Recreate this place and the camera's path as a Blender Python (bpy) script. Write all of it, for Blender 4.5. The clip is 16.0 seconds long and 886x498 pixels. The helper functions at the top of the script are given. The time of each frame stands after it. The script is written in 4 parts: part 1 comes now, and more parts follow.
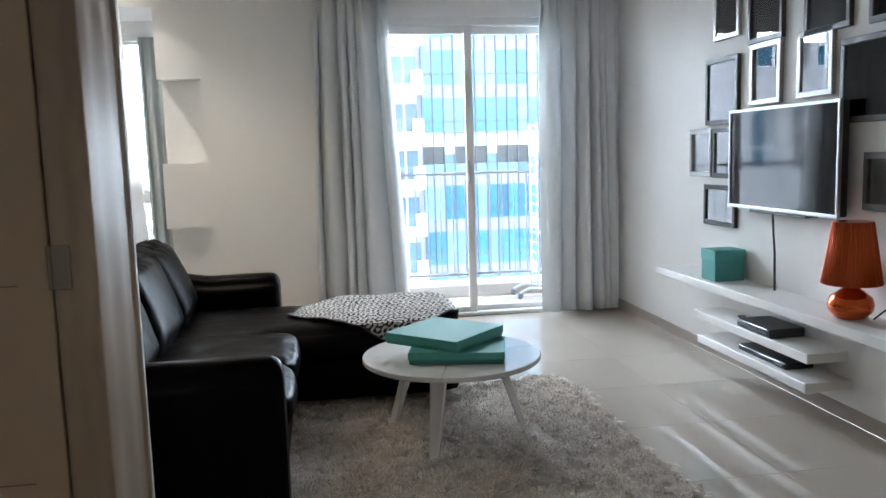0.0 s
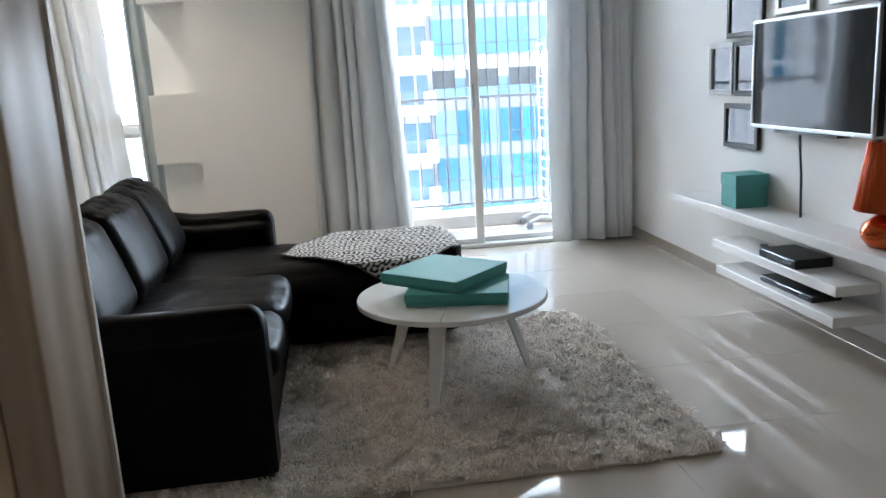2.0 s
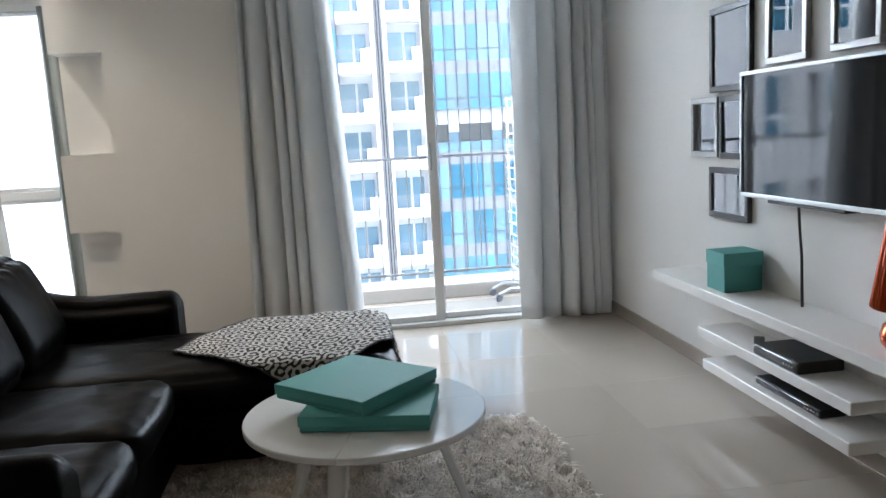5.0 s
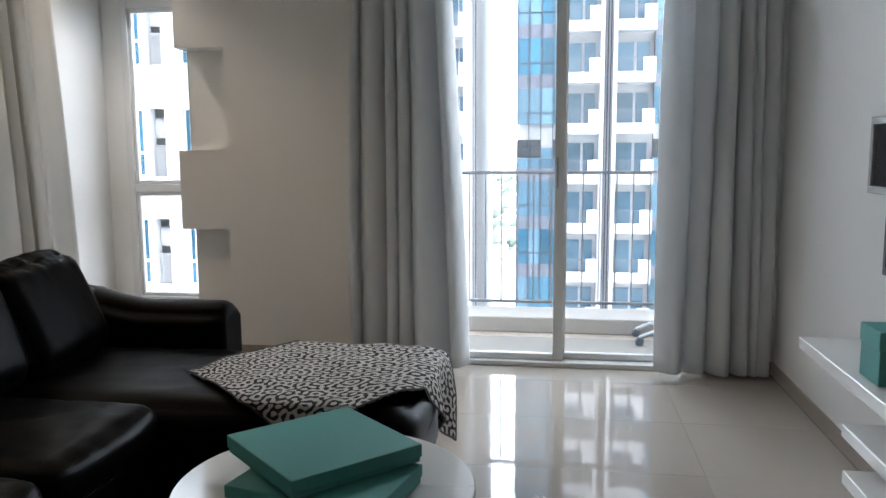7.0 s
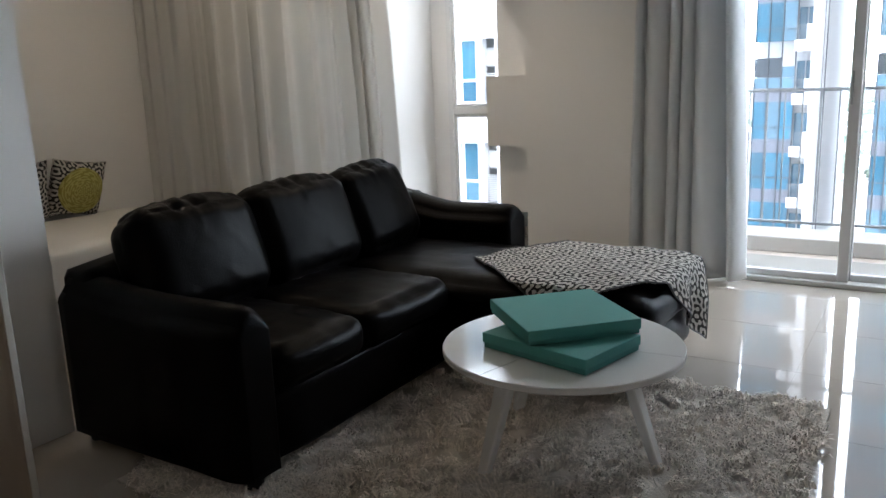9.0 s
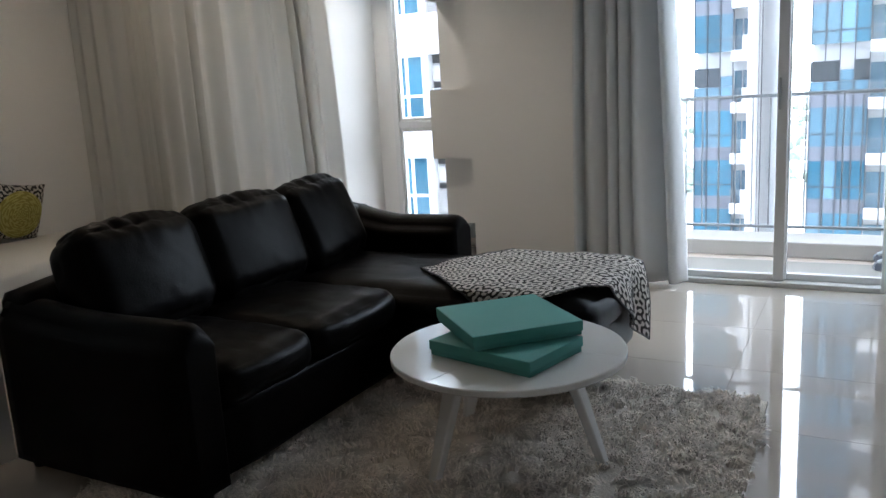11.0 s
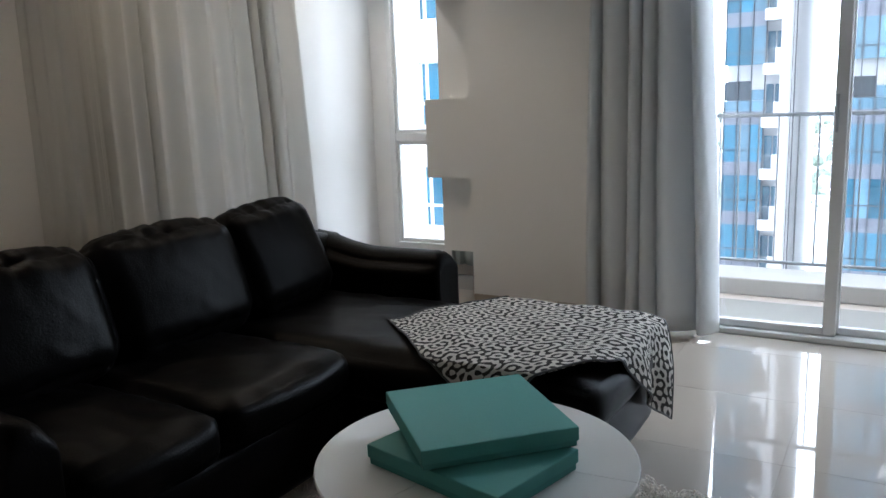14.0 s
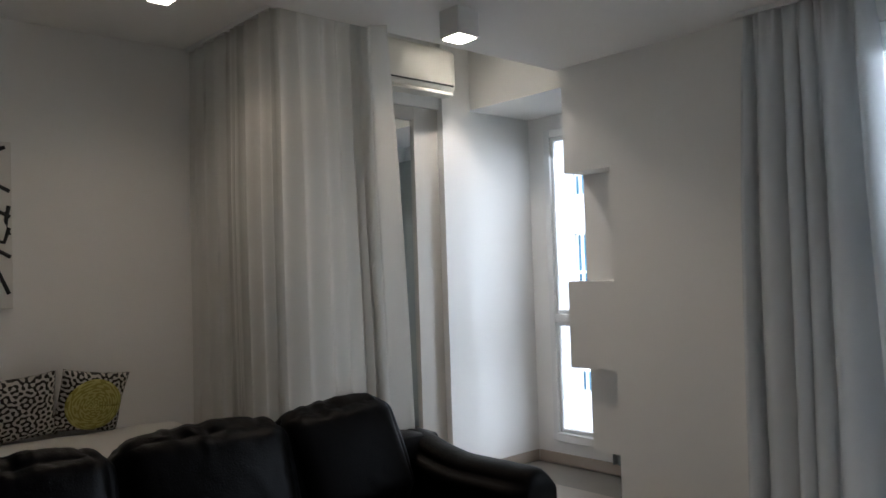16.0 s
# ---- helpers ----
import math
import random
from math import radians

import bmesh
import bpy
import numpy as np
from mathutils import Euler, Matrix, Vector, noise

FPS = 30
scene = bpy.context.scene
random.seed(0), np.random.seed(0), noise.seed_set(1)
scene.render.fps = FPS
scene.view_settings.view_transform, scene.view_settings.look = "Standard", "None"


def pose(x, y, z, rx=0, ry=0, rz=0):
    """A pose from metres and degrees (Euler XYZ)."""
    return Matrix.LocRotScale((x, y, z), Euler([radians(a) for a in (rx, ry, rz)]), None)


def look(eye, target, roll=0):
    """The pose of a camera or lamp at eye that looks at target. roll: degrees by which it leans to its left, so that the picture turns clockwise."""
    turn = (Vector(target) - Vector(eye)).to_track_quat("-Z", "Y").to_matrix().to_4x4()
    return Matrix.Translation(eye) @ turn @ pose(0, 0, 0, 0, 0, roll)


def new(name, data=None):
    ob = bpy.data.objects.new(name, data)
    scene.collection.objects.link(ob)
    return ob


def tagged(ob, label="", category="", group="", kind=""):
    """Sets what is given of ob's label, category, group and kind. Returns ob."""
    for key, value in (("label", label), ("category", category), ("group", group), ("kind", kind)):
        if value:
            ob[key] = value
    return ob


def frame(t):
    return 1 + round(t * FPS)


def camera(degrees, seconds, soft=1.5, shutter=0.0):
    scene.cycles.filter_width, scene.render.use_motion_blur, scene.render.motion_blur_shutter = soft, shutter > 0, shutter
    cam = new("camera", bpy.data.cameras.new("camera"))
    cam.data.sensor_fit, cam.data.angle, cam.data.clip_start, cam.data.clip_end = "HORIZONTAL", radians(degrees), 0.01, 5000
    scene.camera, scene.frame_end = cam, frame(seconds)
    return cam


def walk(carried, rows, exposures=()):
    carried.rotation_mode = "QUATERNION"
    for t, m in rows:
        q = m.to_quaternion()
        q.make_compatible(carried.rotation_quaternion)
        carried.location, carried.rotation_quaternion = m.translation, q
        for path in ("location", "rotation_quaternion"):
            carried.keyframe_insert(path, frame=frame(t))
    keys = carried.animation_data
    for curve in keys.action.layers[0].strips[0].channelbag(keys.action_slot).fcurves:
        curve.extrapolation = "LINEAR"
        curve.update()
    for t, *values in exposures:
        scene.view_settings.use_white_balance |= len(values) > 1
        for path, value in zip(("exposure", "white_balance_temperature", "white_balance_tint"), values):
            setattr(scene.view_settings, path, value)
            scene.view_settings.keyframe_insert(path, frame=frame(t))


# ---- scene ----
cam = camera(59.1, 16.0)
PATH = [
    (0, (-2.353, -5.963, 1.276), (-2.051, -4.001, 1.035), -1.7),
    (0.5, (-2.314, -5.896, 1.288), (-2.046, -3.943, 0.95), -2.2),
    (1, (-2.247, -5.878, 1.27), (-2.138, -3.927, 0.845), -2.1),
    (1.5, (-2.217, -5.829, 1.262), (-2.076, -3.893, 0.783), -3.1),
    (2, (-2.245, -5.712, 1.27), (-1.991, -3.774, 0.844), -3.2),
    (2.5, (-2.286, -5.591, 1.274), (-2.037, -3.652, 0.853), -3.1),
    (3, (-2.24, -5.492, 1.267), (-1.965, -3.557, 0.842), -4.6),
    (3.5, (-2.154, -5.375, 1.28), (-1.85, -3.431, 0.921), -4.6),
    (3.7, (-2.121, -5.332, 1.285), (-1.825, -3.378, 0.981), -4.3),
    (6, (-1.589, -4.788, 1.275), (-1.352, -2.823, 0.988), -2.0),
    (6.5, (-1.42, -4.593, 1.257), (-1.336, -2.607, 1.045), 0.5),
    (7, (-1.199, -4.483, 1.271), (-1.491, -2.521, 1.015), -0.3),
    (7.5, (-0.984, -4.504, 1.243), (-1.762, -2.708, 0.829), -0.5),
    (8, (-0.905, -4.601, 1.243), (-1.945, -2.951, 0.799), -2.1),
    (8.5, (-0.847, -4.749, 1.26), (-1.882, -3.092, 0.835), -2.4),
    (9, (-0.799, -4.863, 1.258), (-1.847, -3.213, 0.834), -2.2),
    (9.5, (-0.78, -4.898, 1.248), (-1.843, -3.254, 0.838), -2.3),
    (10, (-0.752, -4.908, 1.242), (-1.75, -3.225, 0.831), -3.0),
    (10.2, (-0.728, -4.935, 1.247), (-1.68, -3.226, 0.835), -3.4),
    (12.3, (-0.807, -4.625, 1.237), (-1.767, -2.906, 0.887), -3.4),
    (12.5, (-0.809, -4.579, 1.246), (-1.84, -2.898, 0.909), -3.2),
    (13, (-0.859, -4.486, 1.235), (-2.009, -2.888, 0.881), -2.7),
    (13.5, (-0.919, -4.304, 1.234), (-2.011, -2.666, 0.884), -1.8),
    (14, (-0.936, -4.155, 1.253), (-1.935, -2.463, 0.881), -2.1),
    (14.5, (-0.895, -4.021, 1.237), (-1.917, -2.34, 0.877), -2.9),
    (15, (-0.784, -3.821, 1.265), (-1.911, -2.187, 1.027), -2.3),
    (15.5, (-0.669, -3.649, 1.27), (-1.992, -2.152, 1.178), -2.3),
    (16, (-0.701, -3.439, 1.343), (-2.186, -2.1, 1.401), -1.9),
]
EXPOSURES = [(0, 3.06, 5850, 9), (3.7, 2.99, 5800, 9), (6, 2.34, 6150, 11), (7.5, 2.06, 6100, 11), (8.5, 2.39, 6100, 11), (10, 2.24, 6000, 10), (14.5, 2.14, 5850, 10), (15.3, 1.9, 5850, 10), (16, 1.95, 5850, 11)]
walk(cam, [(t, look(e, g, r)) for t, e, g, r in PATH], EXPOSURES)

# ---- world, sun, exposure ----
world = bpy.data.worlds.new("sky")
scene.world = world
world.use_nodes = True
wn = world.node_tree
sky = wn.nodes.new("ShaderNodeTexSky")
sky.sky_type = "NISHITA"
sky.sun_disc = False
sky.sun_elevation = radians(52)
sky.sun_rotation = radians(150)
sky.air_density, sky.dust_density, sky.ozone_density = 1.0, 3.0, 1.0
bg = wn.nodes["Background"]
wn.links.new(sky.outputs[0], bg.inputs[0])
bg.inputs[1].default_value = 0.15
sun = new("sun", bpy.data.lights.new("sun", "SUN"))
sun.data.energy = 1.0
sun.data.angle = radians(12)
sun.data.color = (1.0, 0.96, 0.9)
sun.matrix_world = look((-20, -40, 60), (0, 0, 0))


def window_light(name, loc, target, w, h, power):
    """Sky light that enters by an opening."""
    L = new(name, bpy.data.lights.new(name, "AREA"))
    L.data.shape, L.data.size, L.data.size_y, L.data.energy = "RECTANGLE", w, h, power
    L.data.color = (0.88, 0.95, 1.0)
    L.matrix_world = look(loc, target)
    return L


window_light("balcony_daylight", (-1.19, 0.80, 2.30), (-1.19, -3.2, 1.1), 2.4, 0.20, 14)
window_light("bay_daylight", (-3.95, 0.70, 2.08), (-4.25, -0.1, 0.9), 0.40, 0.22, 0.3)


def glow(name, loc, power, color=(1.0, 0.78, 0.55), size=0.09, spread=150, blend=0.8):
    L = new(name, bpy.data.lights.new(name, "SPOT"))
    L.data.energy, L.data.color, L.data.spot_size, L.data.spot_blend, L.data.shadow_soft_size = power, color, radians(spread), blend, size
    L.matrix_world = look(loc, (loc[0], loc[1] + 0.001, 0))
    return L


glow("ceiling_lamp_light", (-3.10, -1.14, 2.30), 3)
glow("raised_lamp_light", (-3.95, -0.24, 2.66), 5.0, color=(1.0, 0.88, 0.74), size=0.03, spread=116, blend=0.5)
glow("nook_lamp_light", (-4.35, -1.92, 2.66), 4)
# Unseen fill added behind the camera to brighten the doorway, rug and floor.
glow("hall_fill_light", (-1.9, -7.4, 2.32), 6)

# ---- materials ----


def mat(name, base, rough=0.6, metal=0.0, var=0.06, scale=8.0, bump=0.0, bscale=60.0, spec=0.5, detail=4.0, coat=0.0, stain=0.0):
    """Principled surface with colour variation at two scales and a fine relief."""
    m = bpy.data.materials.new(name)
    m.use_nodes = True
    t = m.node_tree
    p = t.nodes["Principled BSDF"]
    p.inputs["Roughness"].default_value = rough
    p.inputs["Metallic"].default_value = metal
    p.inputs["Specular IOR Level"].default_value = spec
    p.inputs["Coat Weight"].default_value = coat
    co = t.nodes.new("ShaderNodeTexCoord")
    n1 = t.nodes.new("ShaderNodeTexNoise")
    n1.inputs["Scale"].default_value, n1.inputs["Detail"].default_value = scale, detail
    n2 = t.nodes.new("ShaderNodeTexNoise")
    n2.inputs["Scale"].default_value, n2.inputs["Detail"].default_value = scale * 0.15, 2.0
    for n in (n1, n2):
        t.links.new(co.outputs["Object"], n.inputs["Vector"])
    mix = t.nodes.new("ShaderNodeMix")
    mix.data_type = "RGBA"
    mix.inputs[6].default_value = (*[c * (1 - var) for c in base], 1)
    mix.inputs[7].default_value = (*[min(1, c * (1 + var)) for c in base], 1)
    add = t.nodes.new("ShaderNodeMath")
    add.operation = "ADD"
    ml = t.nodes.new("ShaderNodeMath")
    ml.operation = "MULTIPLY_ADD"
    t.links.new(n1.outputs[0], ml.inputs[0])
    ml.inputs[1].default_value = 0.5
    t.links.new(n2.outputs[0], ml.inputs[2])
    sub = t.nodes.new("ShaderNodeMath")
    sub.operation = "SUBTRACT"
    t.links.new(ml.outputs[0], sub.inputs[0])
    sub.inputs[1].default_value = 0.25
    t.links.new(sub.outputs[0], mix.inputs[0])
    t.links.new(mix.outputs[2], p.inputs["Base Color"])
    rr = t.nodes.new("ShaderNodeMapRange")
    rr.inputs[3].default_value, rr.inputs[4].default_value = max(0.02, rough * 0.85), min(1, rough * 1.15)
    t.links.new(n1.outputs[0], rr.inputs[0])
    t.links.new(rr.outputs[0], p.inputs["Roughness"])
    if bump:
        nb = t.nodes.new("ShaderNodeTexNoise")
        nb.inputs["Scale"].default_value, nb.inputs["Detail"].default_value = bscale, 6.0
        t.links.new(co.outputs["Object"], nb.inputs["Vector"])
        b = t.nodes.new("ShaderNodeBump")
        b.inputs["Strength"].default_value = bump
        b.inputs["Distance"].default_value = 0.01
        t.links.new(nb.outputs[0], b.inputs["Height"])
        t.links.new(b.outputs[0], p.inputs["Normal"])
    return m


def sheer_mat(name, base, through_light, glow_through=0.45):
    m = mat(name, base, 0.9, bump=0.2, bscale=300, var=0.03)
    t = m.node_tree
    p = t.nodes["Principled BSDF"]
    out = t.nodes["Material Output"]
    tl = t.nodes.new("ShaderNodeBsdfTranslucent")
    tl.inputs[0].default_value = (*base, 1)
    tr = t.nodes.new("ShaderNodeBsdfTransparent")
    a = t.nodes.new("ShaderNodeMixShader")
    a.inputs[0].default_value = glow_through
    b = t.nodes.new("ShaderNodeMixShader")
    b.inputs[0].default_value = through_light
    t.links.new(p.outputs[0], a.inputs[1])
    t.links.new(tl.outputs[0], a.inputs[2])
    t.links.new(a.outputs[0], b.inputs[1])
    t.links.new(tr.outputs[0], b.inputs[2])
    t.links.new(b.outputs[0], out.inputs[0])
    return m


def glass_mat(name, tint=(0.95, 0.98, 1.0), rough=0.0, ior=1.45):
    m = bpy.data.materials.new(name)
    m.use_nodes = True
    t = m.node_tree
    out = t.nodes["Material Output"]
    t.nodes.remove(t.nodes["Principled BSDF"])
    tr = t.nodes.new("ShaderNodeBsdfTransparent")
    tr.inputs[0].default_value = (*tint, 1)
    gl = t.nodes.new("ShaderNodeBsdfGlossy")
    gl.inputs["Roughness"].default_value = rough
    fr = t.nodes.new("ShaderNodeFresnel")
    fr.inputs[0].default_value = ior
    mx = t.nodes.new("ShaderNodeMixShader")
    t.links.new(fr.outputs[0], mx.inputs[0])
    t.links.new(tr.outputs[0], mx.inputs[1])
    t.links.new(gl.outputs[0], mx.inputs[2])
    t.links.new(mx.outputs[0], out.inputs[0])
    return m


def lamp_mat(name, color, strength):
    m = bpy.data.materials.new(name)
    m.use_nodes = True
    p = m.node_tree.nodes["Principled BSDF"]
    p.inputs["Emission Color"].default_value = (*color, 1)
    p.inputs["Emission Strength"].default_value = strength
    return m


M_WALL = mat("wall_paint", (0.84, 0.83, 0.81), 0.75, var=0.025, scale=5, bump=0.06, bscale=180)
M_CEIL = mat("ceiling_paint", (0.86, 0.85, 0.83), 0.85, var=0.02, scale=4, bump=0.04, bscale=200)
M_GROUT = mat("grout", (0.20, 0.18, 0.155), 0.8, var=0.1, scale=20)
M_BASE = mat("baseboard_tile", (0.38, 0.32, 0.27), 0.35, var=0.1, scale=10)
M_TRIM = mat("white_frame_paint", (0.78, 0.78, 0.77), 0.35, var=0.03, scale=12)
M_DOOR = mat("cream_door_laminate", (0.46, 0.36, 0.255), 0.45, var=0.06, scale=6, bump=0.05, bscale=90)
M_GROOVE = mat("dark_groove", (0.22, 0.18, 0.14), 0.7)
M_FRAME = mat("brown_frame_laminate", (0.37, 0.30, 0.23), 0.5, var=0.08, scale=5, bump=0.05, bscale=90)
M_PALE = mat("pale_grey_frame", (0.55, 0.53, 0.49), 0.5, var=0.04, scale=8)
M_STEEL = mat("brushed_steel", (0.28, 0.26, 0.23), 0.5, metal=1.0, var=0.08, scale=30)
M_LEATHER = mat("black_leather", (0.0018, 0.0015, 0.0016), 0.38, var=0.25, scale=14, bump=0.12, bscale=160, spec=0.06)
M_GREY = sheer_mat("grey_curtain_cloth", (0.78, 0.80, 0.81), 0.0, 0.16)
# Same grey cloth, its colour darkened to stand for being backlit in the bay.
M_GREY_BACKLIT = sheer_mat("backlit_grey_curtain_cloth", (0.40, 0.43, 0.42), 0.0, 0.02)
M_SHEER = sheer_mat("sheer_voile", (0.84, 0.83, 0.80), 0.2, 0.6)
M_WHITE = mat("white_lacquer", (0.80, 0.80, 0.79), 0.10, var=0.02, scale=6)
M_SHELF = mat("white_laminate", (0.78, 0.77, 0.75), 0.35, var=0.02, scale=6)
M_TEAL = mat("teal_cardboard", (0.085, 0.335, 0.305), 0.6, var=0.05, scale=9, bump=0.08, bscale=150)
M_TEAL2 = mat("teal_cardboard_edge", (0.078, 0.305, 0.28), 0.65, var=0.05, scale=9)
M_BLACK = mat("black_plastic", (0.012, 0.012, 0.013), 0.35, var=0.1, scale=20)
M_SCREEN = mat("tv_screen_glass", (0.006, 0.007, 0.009), 0.05, var=0.05, spec=0.6)
M_SILVER = mat("silver_plastic", (0.45, 0.46, 0.47), 0.42, metal=0.85, var=0.04, scale=30)
M_DARKFRAME = mat("dark_grey_frame_wood", (0.05, 0.047, 0.045), 0.4, var=0.15, scale=20)
M_SILVFRAME = mat("silver_frame_wood", (0.42, 0.41, 0.40), 0.35, metal=0.5, var=0.08, scale=25)
M_PICT = mat("photo_print", (0.13, 0.13, 0.14), 0.5, var=0.6, scale=14)
M_PICTL = mat("light_photo_print", (0.35, 0.34, 0.33), 0.5, var=0.5, scale=12)
M_PGLASS = glass_mat("picture_glass", ior=2.0)
M_GLASS = glass_mat("window_glass")
M_RUG = mat("cream_shag_wool", (0.60, 0.545, 0.48), 0.95, var=0.22, scale=9, bump=0.6, bscale=120)
M_WOOL = mat("cream_wool_strands", (0.86, 0.79, 0.71), 0.95, var=0.12, scale=6)
_t = M_WOOL.node_tree
_g = _t.nodes.new("ShaderNodeNewGeometry")
_h = _t.nodes.new("ShaderNodeHueSaturation")
_r = _t.nodes.new("ShaderNodeMapRange")
_r.inputs[3].default_value, _r.inputs[4].default_value = 0.72, 1.15
_p = _t.nodes["Principled BSDF"]
_s = _p.inputs["Base Color"].links[0].from_socket
_t.links.new(_g.outputs["Random Per Island"], _r.inputs[0])
_t.links.new(_r.outputs[0], _h.inputs["Value"])
_t.links.new(_s, _h.inputs["Color"])
_t.links.new(_h.outputs[0], _p.inputs["Base Color"])
M_COPPER = mat("orange_metallic", (0.62, 0.115, 0.025), 0.16, metal=0.75, var=0.03, scale=10)
M_SHADE = mat("orange_foil_shade", (0.55, 0.10, 0.022), 0.22, metal=0.6, var=0.05, scale=12)
M_CONC = mat("painted_concrete", (0.50, 0.48, 0.46), 0.8, var=0.06, scale=3, bump=0.1, bscale=60)
M_KERB = mat("weathered_kerb_paint", (0.33, 0.30, 0.27), 0.8, var=0.14, scale=6, bump=0.15, bscale=50)
M_BALC = mat("balcony_tile", (0.46, 0.37, 0.31), 0.6, var=0.08, scale=5)
M_RAIL = mat("grey_rail_paint", (0.17, 0.175, 0.18), 0.5, var=0.05, scale=20)
M_FACADE = mat("white_facade_paint", (0.50, 0.50, 0.51), 0.8, var=0.05, scale=0.6)
M_FGREY = mat("grey_facade_panel", (0.125, 0.135, 0.165), 0.6, var=0.08, scale=0.5)
M_MULL = mat("dark_mullion_metal", (0.05, 0.055, 0.065), 0.5, var=0.06, scale=0.5)
M_VENT = mat("pale_grey_vent_paint", (0.36, 0.36, 0.36), 0.7, var=0.08, scale=2)
M_BLUE = mat("blue_glazing", (0.022, 0.105, 0.17), 0.12, var=0.45, scale=0.9, spec=0.8)
M_BLUE2 = mat("pale_blue_glazing", (0.075, 0.145, 0.20), 0.15, var=0.4, scale=0.8, spec=0.8)
M_DGLASS = mat("dark_glazing", (0.03, 0.04, 0.05), 0.15, var=0.4, scale=1.0, spec=0.8)
M_MIRROR = mat("mirror_silvering", (0.85, 0.87, 0.87), 0.02, metal=1.0, var=0.0)
M_AC = mat("ivory_plastic", (0.70, 0.68, 0.62), 0.4, var=0.03, scale=8)
M_LAMP_ON = lamp_mat("lit_lamp_diffuser", (1.0, 0.86, 0.66), 9.0)
M_LINEN = mat("white_linen", (0.72, 0.70, 0.66), 0.9, var=0.05, scale=9, bump=0.3, bscale=200)
M_AMBER = mat("amber_lamp_glass", (0.62, 0.34, 0.18), 0.2, var=0.05, scale=10)
M_CABLE = mat("dark_cable_rubber", (0.04, 0.04, 0.042), 0.5)
M_GROUND = mat("hazy_city_ground", (0.42, 0.44, 0.41), 0.95, var=0.5, scale=0.02)
M_LEAF = mat("hazy_tree_crowns", (0.16, 0.20, 0.16), 0.95, var=0.4, scale=0.1)


def tile_mat():
    m = mat("polished_beige_tile", (0.48, 0.43, 0.375), 0.03, var=0.05, scale=2.5, spec=0.85)
    t = m.node_tree
    p = t.nodes["Principled BSDF"]
    src = p.inputs["Base Color"].links[0].from_socket
    info = t.nodes.new("ShaderNodeObjectInfo")
    hsv = t.nodes.new("ShaderNodeHueSaturation")
    mr = t.nodes.new("ShaderNodeMapRange")
    mr.inputs[3].default_value, mr.inputs[4].default_value = 0.96, 1.03
    t.links.new(info.outputs["Random"], mr.inputs[0])
    t.links.new(mr.outputs[0], hsv.inputs["Value"])
    t.links.new(src, hsv.inputs["Color"])
    t.links.new(hsv.outputs[0], p.inputs["Base Color"])
    return m


M_TILE = tile_mat()


def maze_mat(name, dark, light, scale, mid=None):
    """Winding black and white lines of a printed cloth."""
    m = mat(name, light, 0.9, bump=0.25, bscale=300)
    t = m.node_tree
    p = t.nodes["Principled BSDF"]
    co = t.nodes.new("ShaderNodeTexCoord")
    total = None
    for k in range(9):
        a = 0.2 + 3.1416 * (k + 0.25 * math.sin(5.1 * k)) / 9
        f = 6.2832 * scale * (1 + 0.05 * math.sin(3.7 * k + 1))
        d = t.nodes.new("ShaderNodeVectorMath")
        d.operation = "DOT_PRODUCT"
        d.inputs[1].default_value = (f * math.cos(a), f * math.sin(a), 0)
        t.links.new(co.outputs["UV"], d.inputs[0])
        ph = t.nodes.new("ShaderNodeMath")
        ph.operation = "ADD"
        ph.inputs[1].default_value = 2.4 * k * k + 0.9 * k
        t.links.new(d.outputs["Value"], ph.inputs[0])
        si = t.nodes.new("ShaderNodeMath")
        si.operation = "SINE"
        t.links.new(ph.outputs[0], si.inputs[0])
        if total is None:
            total = si
        else:
            sm = t.nodes.new("ShaderNodeMath")
            sm.operation = "ADD"
            t.links.new(total.outputs[0], sm.inputs[0])
            t.links.new(si.outputs[0], sm.inputs[1])
            total = sm
    si = total
    r = t.nodes.new("ShaderNodeValToRGB")
    r.color_ramp.elements[0].position, r.color_ramp.elements[1].position = 0.44, 0.52
    r.color_ramp.elements[0].color, r.color_ramp.elements[1].color = (*dark, 1), (*light, 1)
    ad = t.nodes.new("ShaderNodeMath")
    ad.operation = "MULTIPLY_ADD"
    ad.inputs[1].default_value, ad.inputs[2].default_value = 0.25, 0.5
    t.links.new(si.outputs[0], ad.inputs[0])
    t.links.new(ad.outputs[0], r.inputs[0])
    t.links.new(r.outputs[0], p.inputs["Base Color"])
    return m


M_THROW = maze_mat("black_white_maze_print", (0.02, 0.018, 0.016), (0.56, 0.53, 0.49), 32.0)
M_PILLOW = maze_mat("black_white_swirl_print", (0.02, 0.018, 0.016), (0.50, 0.47, 0.43), 14.0)
M_YELLOW = maze_mat("yellow_swirl_print", (0.33, 0.29, 0.06), (0.50, 0.46, 0.15), 11.0)

# ---- mesh helpers ----


def part(name, bm, material, parent=None, label="", smooth=False):
    me = bpy.data.meshes.new(name)
    if smooth:
        for f in bm.faces:
            f.smooth = True
    bm.to_mesh(me)
    bm.free()
    me.materials.append(material)
    ob = new(name, me)
    if parent is not None:
        ob.parent = parent
    if label:
        ob["label"] = label
    return ob


def empty(name, label, category, group="", at=(0, 0, 0)):
    ob = new(name)
    ob.empty_display_size = 0.1
    ob.location = at
    return tagged(ob, label, category, group)


